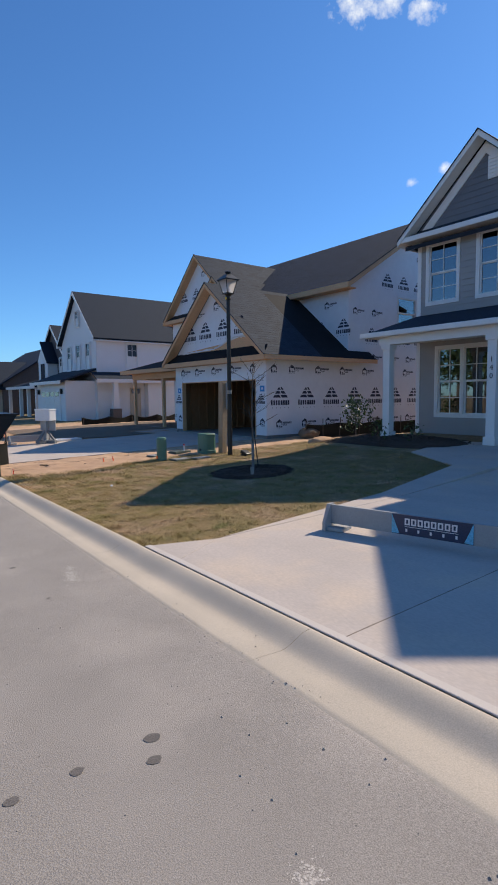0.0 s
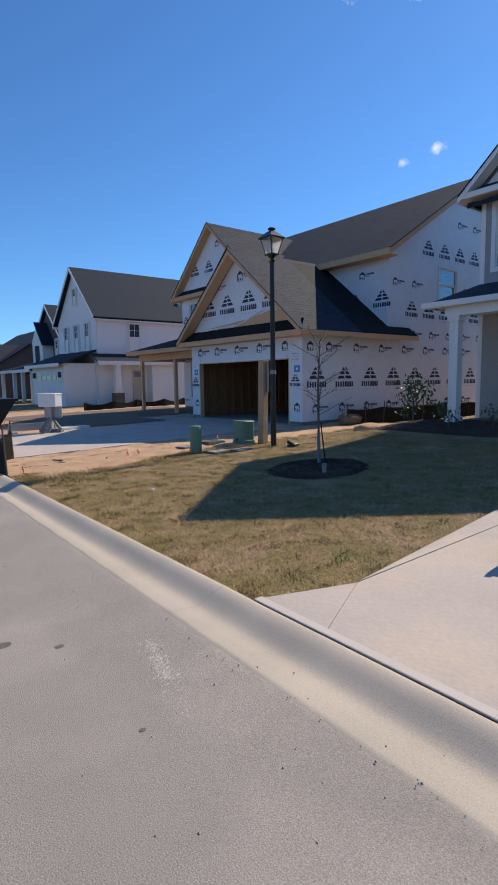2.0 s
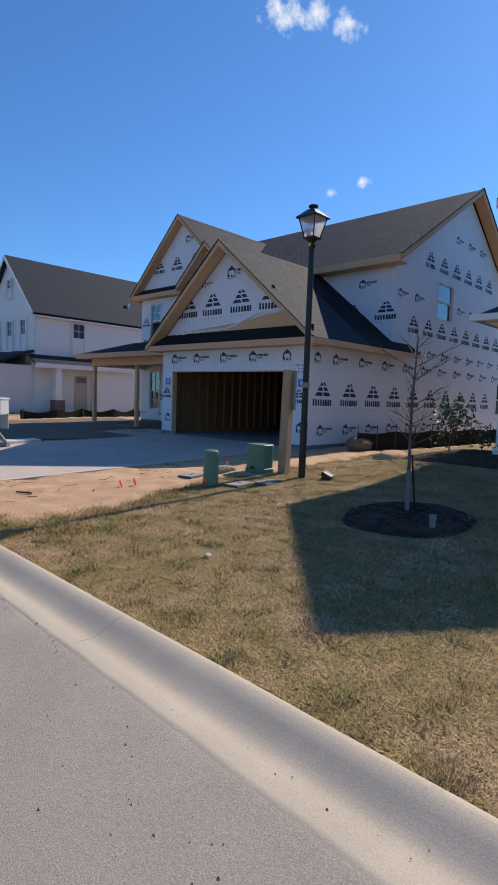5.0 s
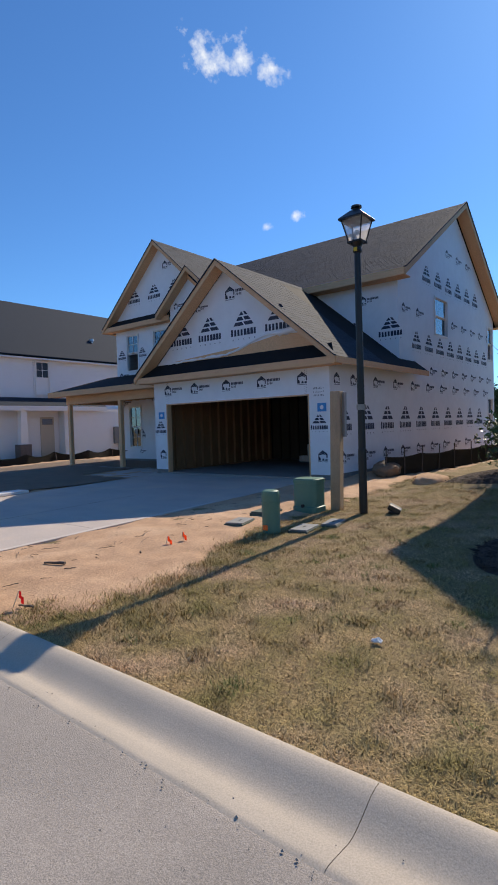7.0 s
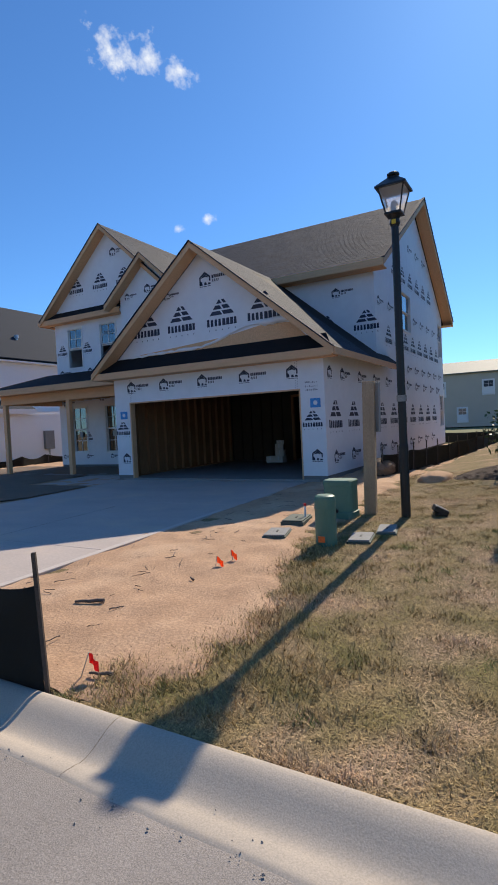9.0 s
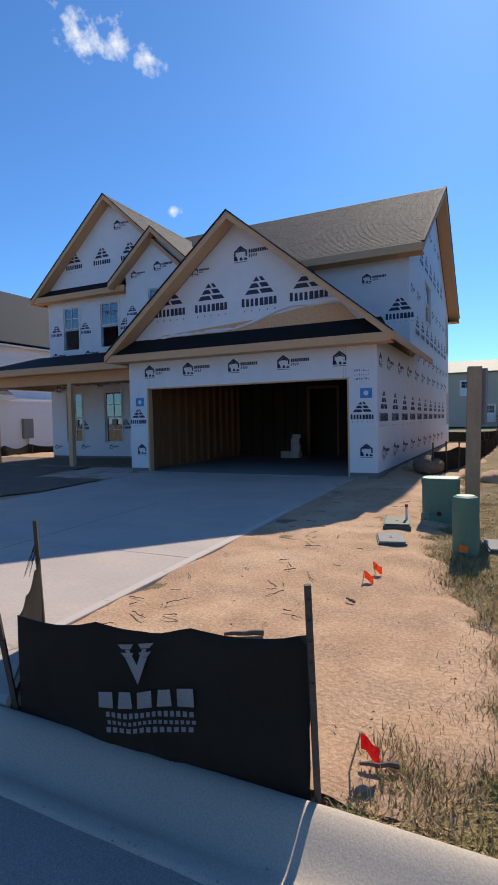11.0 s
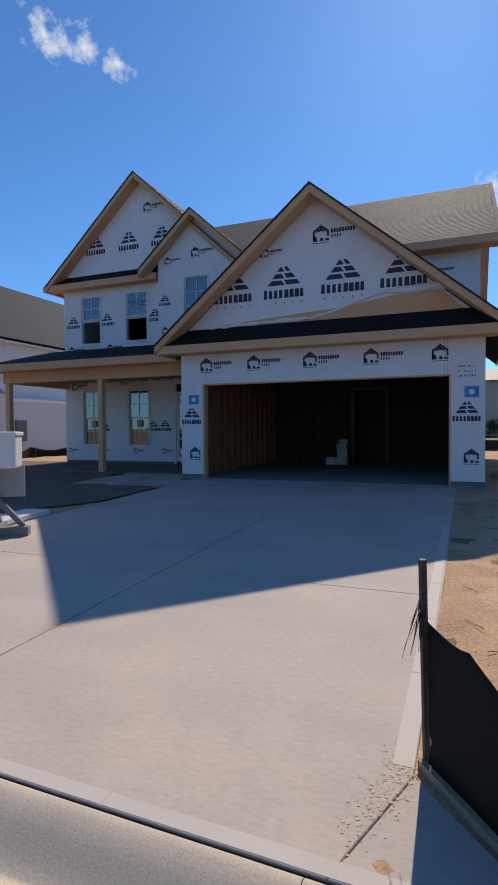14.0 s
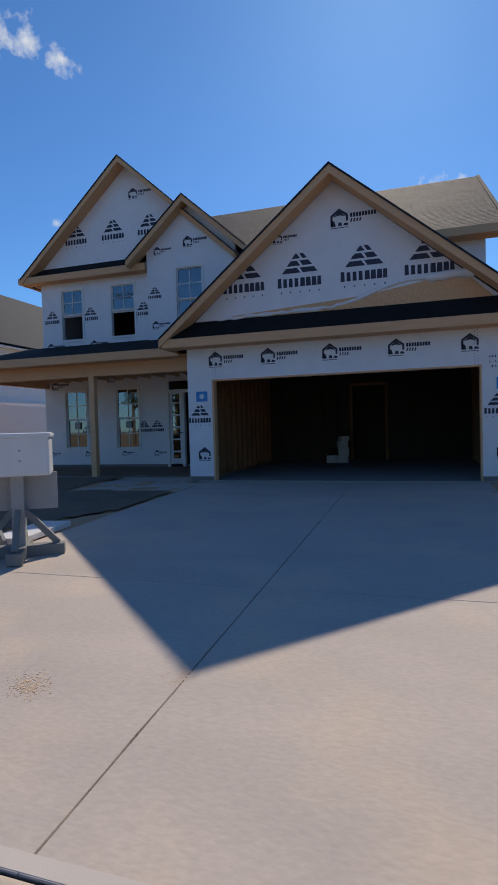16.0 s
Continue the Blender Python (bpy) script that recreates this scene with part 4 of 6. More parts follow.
mark_gable(put, 0.2, 4.75, 0.4)
put = lambda u, z: (15.7 - 0.005, 20.0 - u, z)
for u in (1.2, 2.9, 4.6):
    mark_house(put, u, 5.05, 0.25)
for u in (2.0, 3.2, 4.4, 5.6):
    mark_gable(put, u, 4.0, 0.75)
for y0 in (19.78, 14.25):
    part("blue_sticker", box(B(), GX - 0.009, GX - 0.003, y0, y0 + 0.24, 1.78, 1.98), M_BLUE, house, "blue sticker with a pale dot")
    part("sticker_dot", tube(B(), (GX - 0.0105, y0 + 0.12, 1.88), (GX - 0.0085, y0 + 0.12, 1.88), 0.05, 0.05, 14), M_PVC, house)
cu = bpy.data.curves.new("sold", "FONT")
cu.body, cu.size, cu.extrude, cu.align_x = "SOLD", 0.2, 0.001, "CENTER"
cu.materials.append(M_INK_PALE)
t = new("sold_sticker", cu)
t.matrix_world = pose(MX + 0.015, 23.53, 4.93, 90, 0, -90)
t.parent = house
t.matrix_parent_inverse = Matrix.Translation(-house.location)
for y, z in ((25.16, 1.42), (23.5, 1.42)):
    part("window_sticker", box(B(), MX + 0.03, MX + 0.034, y - 0.09, y + 0.09, z - 0.1, z + 0.1), M_LIGHTGREY, house, "pale paper sticker")
# staples in short rows and handwriting strokes beside the garage opening
for y0 in (14.8, 19.62):
    bm = B()
    for k in range(14):
        box(bm, GX - 0.004, GX - 0.001, y0 - 0.03, y0 - 0.018, 2.2 + k * 0.055, 2.22 + k * 0.055)
        box(bm, GX - 0.004, GX - 0.001, y0 + 0.02, y0 + 0.032, 2.225 + k * 0.055, 2.245 + k * 0.055)
    part("staples", bm, M_INK_PALE, house)["kind"] = "stuff"
bm = B()
rnd = random.Random(5)
for r in range(3):
    for k in range(7):
        y, z = 14.58 - k * 0.045, 2.32 - r * 0.085
        box(bm, GX - 0.004, GX - 0.001, y, y + 0.006 + 0.02 * rnd.random(), z, z + 0.01 + 0.03 * rnd.random())
part("pen_marks", bm, M_INK, house, "illegible handwritten notes")["kind"] = "stuff"


# ---- the finished grey house ----
def grey_house():
    X, Y = 14.45, 10.17
    h = thing("grey_house", X, 6, 0.3, "finished grey lap-sided house with white trim and porch", "house")
    upper = [(8.86, 9.87, 4.33, 6.08), (7.20, 8.27, 4.33, 6.10)]
    low = [(7.83, 9.51, 0.99, 3.01)]
    part("wall", panel(B(), "x", X, 0.16, -2.0, Y, 0.2, 6.45, upper + low), M_GREYSIDE, h)
    part("siding", laps(B(), "x", X, -1, -2.0, Y, 0.45, 6.26, 0.17, [(a - 0.055, b + 0.055, c - 0.055, d + 0.055) for a, b, c, d in upper + low]), M_GREYSIDE, h, "grey lap siding boards")
    part("side_wall", panel(B(), "y", Y - 0.16, 0.16, X + 0.16, 24, 0.2, 6.45), M_GREYSIDE, h)
    part("siding", laps(B(), "y", Y, 1, X + 0.1, 24, 0.45, 6.26, 0.17), M_GREYSIDE, h)
    part("back_wall", panel(B(), "x", 24, 0.16, -2, Y, 0.2, 6.45), M_GREYSIDE, h)
    part("end_wall", panel(B(), "y", -2, 0.16, X + 0.16, 24, 0.2, 6.45), M_GREYSIDE, h)
    part("foundation", box(B(), X - 0.01, X + 0.16, -2, Y + 0.01, 0.1, 0.45), M_BLOCK, h)
    part("corner_trim", box(B(), X - 0.035, X + 0.09, Y - 0.09, Y + 0.035, 0.4, 6.3), M_WHITE, h)
    part("upper_floor", box(B(), X + 0.2, 23.9, -1.8, Y - 0.2, 3.1, 3.2), M_STUD, h)
    part("added_inner_wall", box(B(), X + 2.5, X + 2.6, -1.8, Y - 0.2, 0.3, 6.4), M_BLOCK, h)
    for a, b, c, d in upper + low:
        bm = B()
        for q in ((a - 0.05, a, c - 0.05, d + 0.05), (b, b + 0.05, c - 0.05, d + 0.05), (a, b, d, d + 0.05), (a, b, c - 0.05, c)):
            box(bm, X - 0.034, X - 0.0, *q)
        part("window_trim", bm, M_WHITE, h)
    for q in upper:
        window(h, "x", X, -1, *q, M_GLASSDARK)
    a, b, c, d = low[0]
    m = (a + b) / 2
    window(h, "x", X, -1, a, m, c, d, M_GLASSDARK)
    window(h, "x", X, -1, m, b, c, d, M_GLASSDARK)
    # front gable towards the street
    pk, top, ea = 8.1, 8.62, 6.27
    ring = [(X + 0.01, 10.5, 6.34), (X + 0.01, 5.7, 6.34), (X + 0.01, pk, top - 0.14)]
    part("gable", prism(B(), ring, (0.14, 0, 0)), M_DARKSIDE, h, "darker grey gable face")
    part("gable_siding", laps(B(), "x", X, -1, 0, 0, 6.55, 8.4, 0.17, clip=lambda z, zt: (pk - (top - 0.15 - zt) * 1.05, pk + (top - 0.15 - zt) * 1.05)), M_DARKSIDE, h)
    gable_roof(h, X - 0.42, 19.5, 10.65, 5.55, ea, pk, top, M_SHINGLE, rake_mat=M_WHITE)
    for sg, ye in ((1, 10.6), (-1, 5.6)):
        ring = [(X - 0.05, ye - sg * 0.05, ea - 0.2), (X - 0.05, pk, top - 0.2), (X - 0.05, pk, top - 0.5), (X - 0.05, ye - sg * 0.4, ea - 0.2)]
        part("frieze", prism(B(), ring, (0.045, 0, 0)), M_WHITE, h)
    part("pent_roof", prism(B(), [(X - 0.34, 10.62, 6.36), (X - 0.34, 5.6, 6.36), (X - 0.03, 5.6, 6.55), (X - 0.03, 10.62, 6.55)], (0, 0, -0.03)), M_SHINGLE, h)
    part("eave_trim", soften(box(B(), X - 0.44, X - 0.02, 5.55, 10.68, 6.20, 6.35), 0.02), M_WHITE, h)
    bm = box(B(), X - 0.06, X - 0.01, 7.5, 8.02, 7.4, 8.0)
    vent = part("gable_vent", bm, M_WHITE, h)
    for k in range(6):
        part("slat", box(B(), X - 0.085, X - 0.055, 7.53, 7.99, 7.44 + k * 0.09, 7.49 + k * 0.09), M_WHITE, vent)
    # second gable and main roof behind it
    gable_roof(h, 13.15, 19, 5.1, -0.4, 6.0, 2.4, 8.5, M_SHINGLE, rake_mat=M_WHITE)
    part("gable", prism(B(), [(13.6, 5.0, 6.0), (13.6, -0.3, 6.0), (13.6, 2.4, 8.4)], (0.14, 0, 0)), M_GREYSIDE, h)
    for xe in (X - 0.3, 24.4):
        ring = [(xe, -2.3, 6.1), (19, -2.3, 7.6), (19, -2.3, 7.48), (xe, -2.3, 5.98)]
        part("main_roof", prism(B(), ring, (0, Y + 2.6, 0)), M_SHINGLE, h)
    # porch: roof, gutter, columns, slab
    part("porch_roof", prism(B(), [(12.0, 10.2, 3.32), (12.0, -1.5, 3.32), (X, -1.5, 4.02), (X, 10.2, 4.02)], (0, 0, -0.08)), M_SHINGLE, h, "dark shingled porch roof")
    part("porch_gutter", soften(box(B(), 11.86, 12.0, -1.5, 10.28, 3.19, 3.33), 0.03), M_WHITE, h, "white metal gutter")
    part("porch_beam", box(B(), 12.08, 12.36, -1.4, 9.75, 2.98, 3.22), M_WHITE, h)
    part("porch_ceiling", box(B(), 12.3, X, -1.4, 10.1, 3.2, 3.24), M_WHITE, h)
    part("porch_end", prism(B(), [(12.0, 10.2, 3.2), (12.0, 10.2, 3.31), (X, 10.2, 4.0), (X, 10.2, 3.2)], (0, 0.03, 0)), M_WHITE, h)
    part("porch_slab", box(B(), 12.0, X, -1.4, 9.8, 0.1, 0.42), M_CONCRETE, h)
    for y in (9.42, 6.42, 3.4):
        c = part("porch_column", soften(box(B(), 12.1, 12.32, y, y + 0.22, 0.42, 2.98), 0.008), M_WHITE, h, "square white porch column")
        part("column_base", soften(box(B(), 12.06, 12.36, y - 0.04, y + 0.26, 0.42, 0.62), 0.01), M_WHITE, c)
        part("column_cap", soften(box(B(), 12.06, 12.36, y - 0.04, y + 0.26, 2.86, 2.985), 0.01), M_WHITE, c)
    for k, ch in enumerate("140"):
        cu = bpy.data.curves.new("number", "FONT")
        cu.body, cu.size, cu.extrude, cu.align_x = ch, 0.17, 0.004, "CENTER"
        cu.materials.append(M_BLACK)
        t = new("house_number", cu)
        t.matrix_world = pose(12.092, 6.53, 2.36 - k * 0.19, 90, 0, -90)
        t.parent = h
        t.matrix_parent_inverse = h.matrix_basis.inverted() if h.matrix_world == h.matrix_basis else Matrix.Translation(-h.location)


grey_house()


# ---- white and distant houses ----
def far_house(name, label, x0, x1, y0, y1, z0, zeave, zpk, wall, roof, wins_x=(), wins_y=(), ridge="x", lap=True, side=-1):
    """A two-storey house; ridge along x means its gable faces the street."""
    h = thing(name, x0, (y0 + y1) / 2, z0, label, "house")
    part("wall", box(B(), x0, x1, y0, y1, z0, zeave), wall, h)
    if lap:
        part("siding", laps(B(), "y", y0, -1, x0, x1, z0 + 0.3, zeave - 0.05, 0.17, [(w[0], w[1], w[2], w[3]) for w in wins_y]), wall, h)
        part("siding", laps(B(), "x", x0, -1, y0, y1, z0 + 0.3, zeave - 0.05, 0.17, [(w[0], w[1], w[2], w[3]) for w in wins_x]), wall, h)
    if ridge == "x":
        pk = (y0 + y1) / 2
        part("gable", prism(B(), [(x0, y0, zeave), (x0, y1, zeave), (x0, pk, zpk - 0.12)], (0.15, 0, 0)), wall, h)
        part("gable", prism(B(), [(x1 - 0.15, y0, zeave), (x1 - 0.15, y1, zeave), (x1 - 0.15, pk, zpk - 0.12)], (0.15, 0, 0)), wall, h)
        for ye, s in ((y0 - 0.35, -1), (y1 + 0.35, 1)):
            ring = [(x0 - 0.3, ye, zeave - 0.05), (x0 - 0.3, pk, zpk), (x0 - 0.3, pk, zpk - 0.12), (x0 - 0.3, ye, zeave - 0.17)]
            part("roof", prism(B(), ring, (x1 - x0 + 0.6, 0, 0)), roof, h)
            ring = [(x0 - 0.33, ye, zeave - 0.06), (x0 - 0.33, pk, zpk - 0.01), (x0 - 0.33, pk, zpk - 0.26), (x0 - 0.33, ye, zeave - 0.26)]
            part("rake_board", prism(B(), ring, (0.03, 0, 0)), M_WHITE, h)
            part("eave_trim", box(B(), x0 - 0.3, x1 + 0.3, min(ye, ye - s * 0.3), max(ye, ye - s * 0.3), zeave - 0.24, zeave - 0.1), M_WHITE, h)
    else:
        pk = (x0 + x1) / 2
        for ye in (y0, y1 - 0.15):
            part("gable", prism(B(), [(x0, ye, zeave), (x1, ye, zeave), (pk, ye, zpk - 0.12)], (0, 0.15, 0)), wall, h)
        for xe in (x0 - 0.35, x1 + 0.35):
            ring = [(xe, y0 - 0.3, zeave - 0.05), (pk, y0 - 0.3, zpk), (pk, y0 - 0.3, zpk - 0.12), (xe, y0 - 0.3, zeave - 0.17)]
            part("roof", prism(B(), ring, (0, y1 - y0 + 0.6, 0)), roof, h)
    for a, b, c, d in wins_x:
        part("window_trim", box(B(), x0 - 0.05, x0, a - 0.08, b + 0.08, c - 0.08, d + 0.08), M_WHITE, h)
        window(h, "x", x0 - 0.105, -1, a, b, c, d, M_FARGLASS, deep=0.05)
    for a, b, c, d in wins_y:
        part("window_trim", box(B(), a - 0.08, b + 0.08, y0 - 0.05, y0, c - 0.08, d + 0.08), M_WHITE, h)
        window(h, "y", y0 - 0.105, -1, a, b, c, d, M_FARGLASS, deep=0.05)
    return h


Y0 = 34.6
white = far_house("white_house", "finished white lap-sided two-storey house with dark roof", 14.0, 30, Y0, 41.2, -0.1, 5.6, 9.05, M_SIDING, M_SHINGLE,
                  wins_x=[(35.5, 36.3, 3.55, 5.35), (37.3, 38.1, 3.55, 5.35), (39.1, 39.9, 3.55, 5.35), (37.4, 38.1, 6.6, 7.7)], wins_y=[(16.1, 16.95, 3.5, 5.3)])
bm = box(B(), 12.0, 14.0, Y0 + 0.4, 41.0, -0.1, 2.75)
part("garage_wall", bm, M_SIDING, white)
part("garage_roof", prism(B(), [(11.6, Y0 + 0.1, 2.75), (11.6, 41.3, 2.75), (14.0, 41.3, 3.6), (14.0, Y0 + 0.1, 3.6)], (0, 0, -0.12)), M_SHINGLE, white)
part("garage_fascia", box(B(), 11.55, 11.6, Y0 + 0.1, 41.3, 2.55, 2.76), M_WHITE, white)
gd = part("garage_door", box(B(), 11.95, 12.0, 35.9, 39.9, 0, 2.2), M_WHITE, white, "white panelled garage door with arched lights")
for k in range(4):
    part("door_light", box(B(), 11.93, 11.95, 36.15 + k * 0.95, 36.85 + k * 0.95, 1.75, 2.05), M_GLASSDARK, gd)
    for r in range(3):
        part("door_panel", soften(box(B(), 11.935, 11.95, 36.1 + k * 0.95, 36.9 + k * 0.95, 0.15 + r * 0.52, 0.55 + r * 0.52), 0.006), M_WHITE, gd)
for y in (35.45, 40.3):
    part("wall_lantern", soften(box(B(), 11.82, 11.98, y, y + 0.16, 1.9, 2.25), 0.03), M_BLACK, white)
# side porch of the white house
part("porch_roof", prism(B(), [(13.6, Y0 - 0.9, 2.85), (20, Y0 - 0.9, 2.85), (20, Y0, 3.35), (13.6, Y0, 3.35)], (0, 0, -0.1)), M_SHINGLE, white)
part("porch_fascia", box(B(), 13.6, 20, Y0 - 0.94, Y0 - 0.9, 2.62, 2.86), M_WHITE, white)
part("porch_wall", box(B(), 17.4, 28, Y0 - 0.6, Y0 - 0.05, -0.1, 2.75), M_SIDING, white)
part("siding", laps(B(), "y", Y0 - 0.6, -1, 17.4, 28, 0.2, 2.7, 0.17), M_SIDING, white)
c = part("porch_column", prism(B(), [(14.75, Y0 - 0.85, 0.9), (15.15, Y0 - 0.85, 0.9), (15.1, Y0 - 0.85, 2.62), (14.8, Y0 - 0.85, 2.62)], (0, 0.35, 0)), M_WHITE, white, "tapered white column")
part("column_plinth", box(B(), 14.65, 15.25, Y0 - 0.95, Y0 - 0.4, 0, 0.9), M_BRICK, c, "stone-faced plinth")
part("side_door", box(B(), 16.3, 17.1, Y0 - 0.06, Y0 - 0.02, 0.1, 2.3), M_BEIGE, white)
part("door_light", box(B(), 16.4, 17.0, Y0 - 0.09, Y0 - 0.06, 1.9, 2.2), M_GLASSDARK, white)
part("meter_box", soften(box(B(), 20.6, 21.2, Y0 - 0.78, Y0 - 0.6, 0.7, 1.7), 0.02), M_GREYWOOD, white, "grey electric meter box")
part("meter_pipe", tube(B(), (20.9, Y0 - 0.7, 0.0), (20.9, Y0 - 0.7, 0.7), 0.04, 0.04), M_METAL, white)
part("roof_vent", tube(B(), (20.5, 35.6, 6.0), (20.5, 35.6, 6.9), 0.08, 0.08), M_METAL, white)
part("vent_cap", tube(B(), (20.5, 35.6, 6.88), (20.5, 35.6, 7.05), 0.14, 0.12), M_METAL, white)

dark = far_house("dark_brick_house", "dark two-storey house with white trim and steep gables", 15.0, 28, 43.4, 48.8, -0.2, 5.1, 7.7, M_BRICK, M_SHINGLE,
                 wins_x=[(44.0, 44.7, 3.5, 4.9), (46.6, 47.3, 3.5, 4.9)], lap=False)
part("bay_wall", box(B(), 14.2, 15.0, 45.4, 47.9, -0.2, 4.7), M_WHITE, dark)
part("bay_gable", prism(B(), [(14.2, 45.2, 4.7), (14.2, 48.1, 4.7), (14.2, 46.65, 6.2)], (1.5, 0, 0)), M_WHITE, dark)
part("bay_roof", prism(B(), [(14.0, 45.0, 4.6), (14.0, 46.65, 6.35), (14.0, 46.65, 6.2), (14.0, 45.0, 4.45)], (2, 0, 0)), M_SHINGLE, dark)
part("bay_window", box(B(), 14.14, 14.19, 46.2, 47.1, 3.2, 4.5), M_FARGLASS, dark)
part("porch_roof", prism(B(), [(12.4, 43.0, 2.6), (12.4, 51.5, 2.6), (15.0, 51.5, 3.3), (15.0, 43.0, 3.3)], (0, 0, -0.12)), M_SHINGLE, dark)
part("porch_fascia", box(B(), 12.35, 12.4, 43.0, 51.5, 2.4, 2.62), M_WHITE, dark)
for y in (43.1, 45.4, 47.6, 51.0):
    part("porch_column", box(B(), 12.5, 12.75, y, y + 0.25, -0.1, 2.48), M_WHITE, dark)
low = far_house("low_dark_house", "long dark-roofed house further down the street", 12.5, 24, 53, 66, -0.2, 3.0, 6.9, M_BRICK, M_SHINGLE, ridge="y", lap=False,
                wins_x=[(58, 59, 0.9, 2.3), (62, 63, 0.9, 2.3)])
part("garage_front", box(B(), 9.8, 12.5, 53.5, 59, -0.2, 2.7), M_BEIGE, low)
part("garage_gable", prism(B(), [(9.8, 53.3, 2.7), (9.8, 59.2, 2.7), (9.8, 56.25, 5.0)], (4, 0, 0)), M_BEIGE, low)
for ye in (52.9, 59.6):
    part("garage_roof", prism(B(), [(9.5, ye, 2.6), (9.5, 56.25, 5.2), (9.5, 56.25, 5.05), (9.5, ye, 2.45)], (6, 0, 0)), M_SHINGLE, low)
part("garage_door", box(B(), 9.74, 9.8, 54.3, 58.2, -0.1, 2.1), M_WHITE, low)

tan = far_house("tan_house", "tan two-storey house across the back field", 58, 70, 11.6, 21.5, 0.3, 5.7, 7.3, M_BEIGE, M_LIDG, ridge="y", lap=False,
                wins_x=[(12.9, 14.0, 0.8, 2.4), (15.0, 16.0, 3.4, 4.8), (17.5, 18.4, 0.8, 2.2), (19.5, 20.3, 3.4, 4.8)])
far_house("grey_back_house", "grey two-storey house across the back field", 56, 68, -1.5, 9.3, 0.3, 6.6, 9.0, M_GREYSIDE, M_LIDG, ridge="y", lap=False, wins_x=[(7.5, 8.4, 3.4, 4.8), (7.3, 8.3, 0.9, 2.3)])
far_house("street_house", "plain pale house across the street", -24, -14, -4, 6, -0.1, 5.6, 9.0, M_BEIGE, M_SHINGLE, ridge="y", lap=False)
sheet("back_field", 27, 300, -60, 140, 60, 60, lambda x, y: gz(x, y) + 0.01, M_FIELD, "green mown field behind the houses", "field")


# ---- trees and shrubs ----
def leafy(name, label, x, y, z, h, r, n, leaf, mat, trunk_r, seed, category="tree", size=(0.5, 1.0)):
    rnd = random.Random(seed)
    t = thing(name, x, y, z, label, category)
    bm = B()
    tube(bm, (x, y, z - 0.1), (x + 0.03 * h * (rnd.random() - 0.5), y, z + h * 0.6), trunk_r, trunk_r * 0.5, 8)
    tips = []
    for k in range(9):
        a, zz = rnd.random() * 6.28, z + h * (0.25 + 0.4 * rnd.random())
        e = (x + r * 0.75 * math.cos(a) * rnd.random(), y + r * 0.75 * math.sin(a) * rnd.random(), zz + h * 0.25)
        tube(bm, (x, y, zz), e, trunk_r * 0.35, trunk_r * 0.1, 5)
        tips.append(e)
    part("trunk", bm, M_BARK, t)
    verts, faces = [], []
    clumps = [(Vector(e), r * (0.3 + 0.3 * rnd.random())) for e in tips] + [(Vector((x + r * 0.8 * (rnd.random() - 0.5), y + r * 0.8 * (rnd.random() - 0.5), z + h * (0.3 + 0.62 * rnd.random()))), r * (0.25 + 0.3 * rnd.random())) for _ in range(14)]
    for _ in range(n):
        c, cr = rnd.choice(clumps)
        d = Vector((rnd.gauss(0, 1), rnd.gauss(0, 1), rnd.gauss(0, 0.8))).normalized() * cr * rnd.random() ** 0.4
        p = c + d
        u = Vector((rnd.gauss(0, 1), rnd.gauss(0, 1), rnd.gauss(0, 1))).normalized()
        v = u.cross(Vector((rnd.gauss(0, 1), rnd.gauss(0, 1), rnd.gauss(0, 1)))).normalized()
        s = leaf * (size[0] + (size[1] - size[0]) * rnd.random())
        i = len(verts)
        verts += [p - u * s, p + v * s * 0.45, p + u * s, p - v * s * 0.45]
        faces.append((i, i + 1, i + 2, i + 3))
    me = bpy.data.meshes.new("crown")
    me.from_pydata(verts, [], faces)
    me.materials.append(mat)
    cr = new("crown", me)
    cr.parent = t
    cr.matrix_parent_inverse = Matrix.Translation((-x, -y, -z))
    return t


rnd = random.Random(11)
for k in range(26):
    x, y = 82 + 14 * rnd.random(), -30 + k * 3.4 + 1.5 * rnd.random()
    leafy("tree", "broad green tree in the far tree line", x, y, 0.2, 5 + 2.5 * rnd.random(), 3.2, 700, 0.5, M_FARLEAF, 0.2, 100 + k)
for k in range(12):
    leafy("tree", "tall thin tree across the street", -22 - 6 * rnd.random(), 8 + k * 3.2 + 2 * rnd.random(), -0.2, 9 + 4 * rnd.random(), 3.0, 700, 0.4, M_FARLEAF, 0.2, 200 + k)
leafy("shrub", "leafy evergreen shrub in the porch bed", 12.1, 10.6, gz(12.1, 10.6), 1.15, 0.55, 420, 0.07, M_LEAF, 0.02, 5, "shrub")
leafy("shrub", "low dark shrub beside the porch", 12.9, 10.2, gz(12.9, 10.2), 0.55, 0.4, 260, 0.06, M_LEAF, 0.015, 6, "shrub")
leafy("shrub", "sparse small shrub before the porch", 11.5, 8.2, gz(11.5, 8.2), 0.6, 0.4, 70, 0.06, M_LEAF, 0.015, 7, "shrub")
leafy("shrub", "sparse small shrub before the porch", 11.3, 9.1, gz(11.3, 9.1), 0.6, 0.4, 70, 0.06, M_LEAF, 0.015, 8, "shrub")
leafy("shrub", "shrub at the foot of the tan house", 57.3, 12.0, 0.3, 1.6, 1.0, 300, 0.2, M_FARLEAF, 0.05, 9, "shrub")


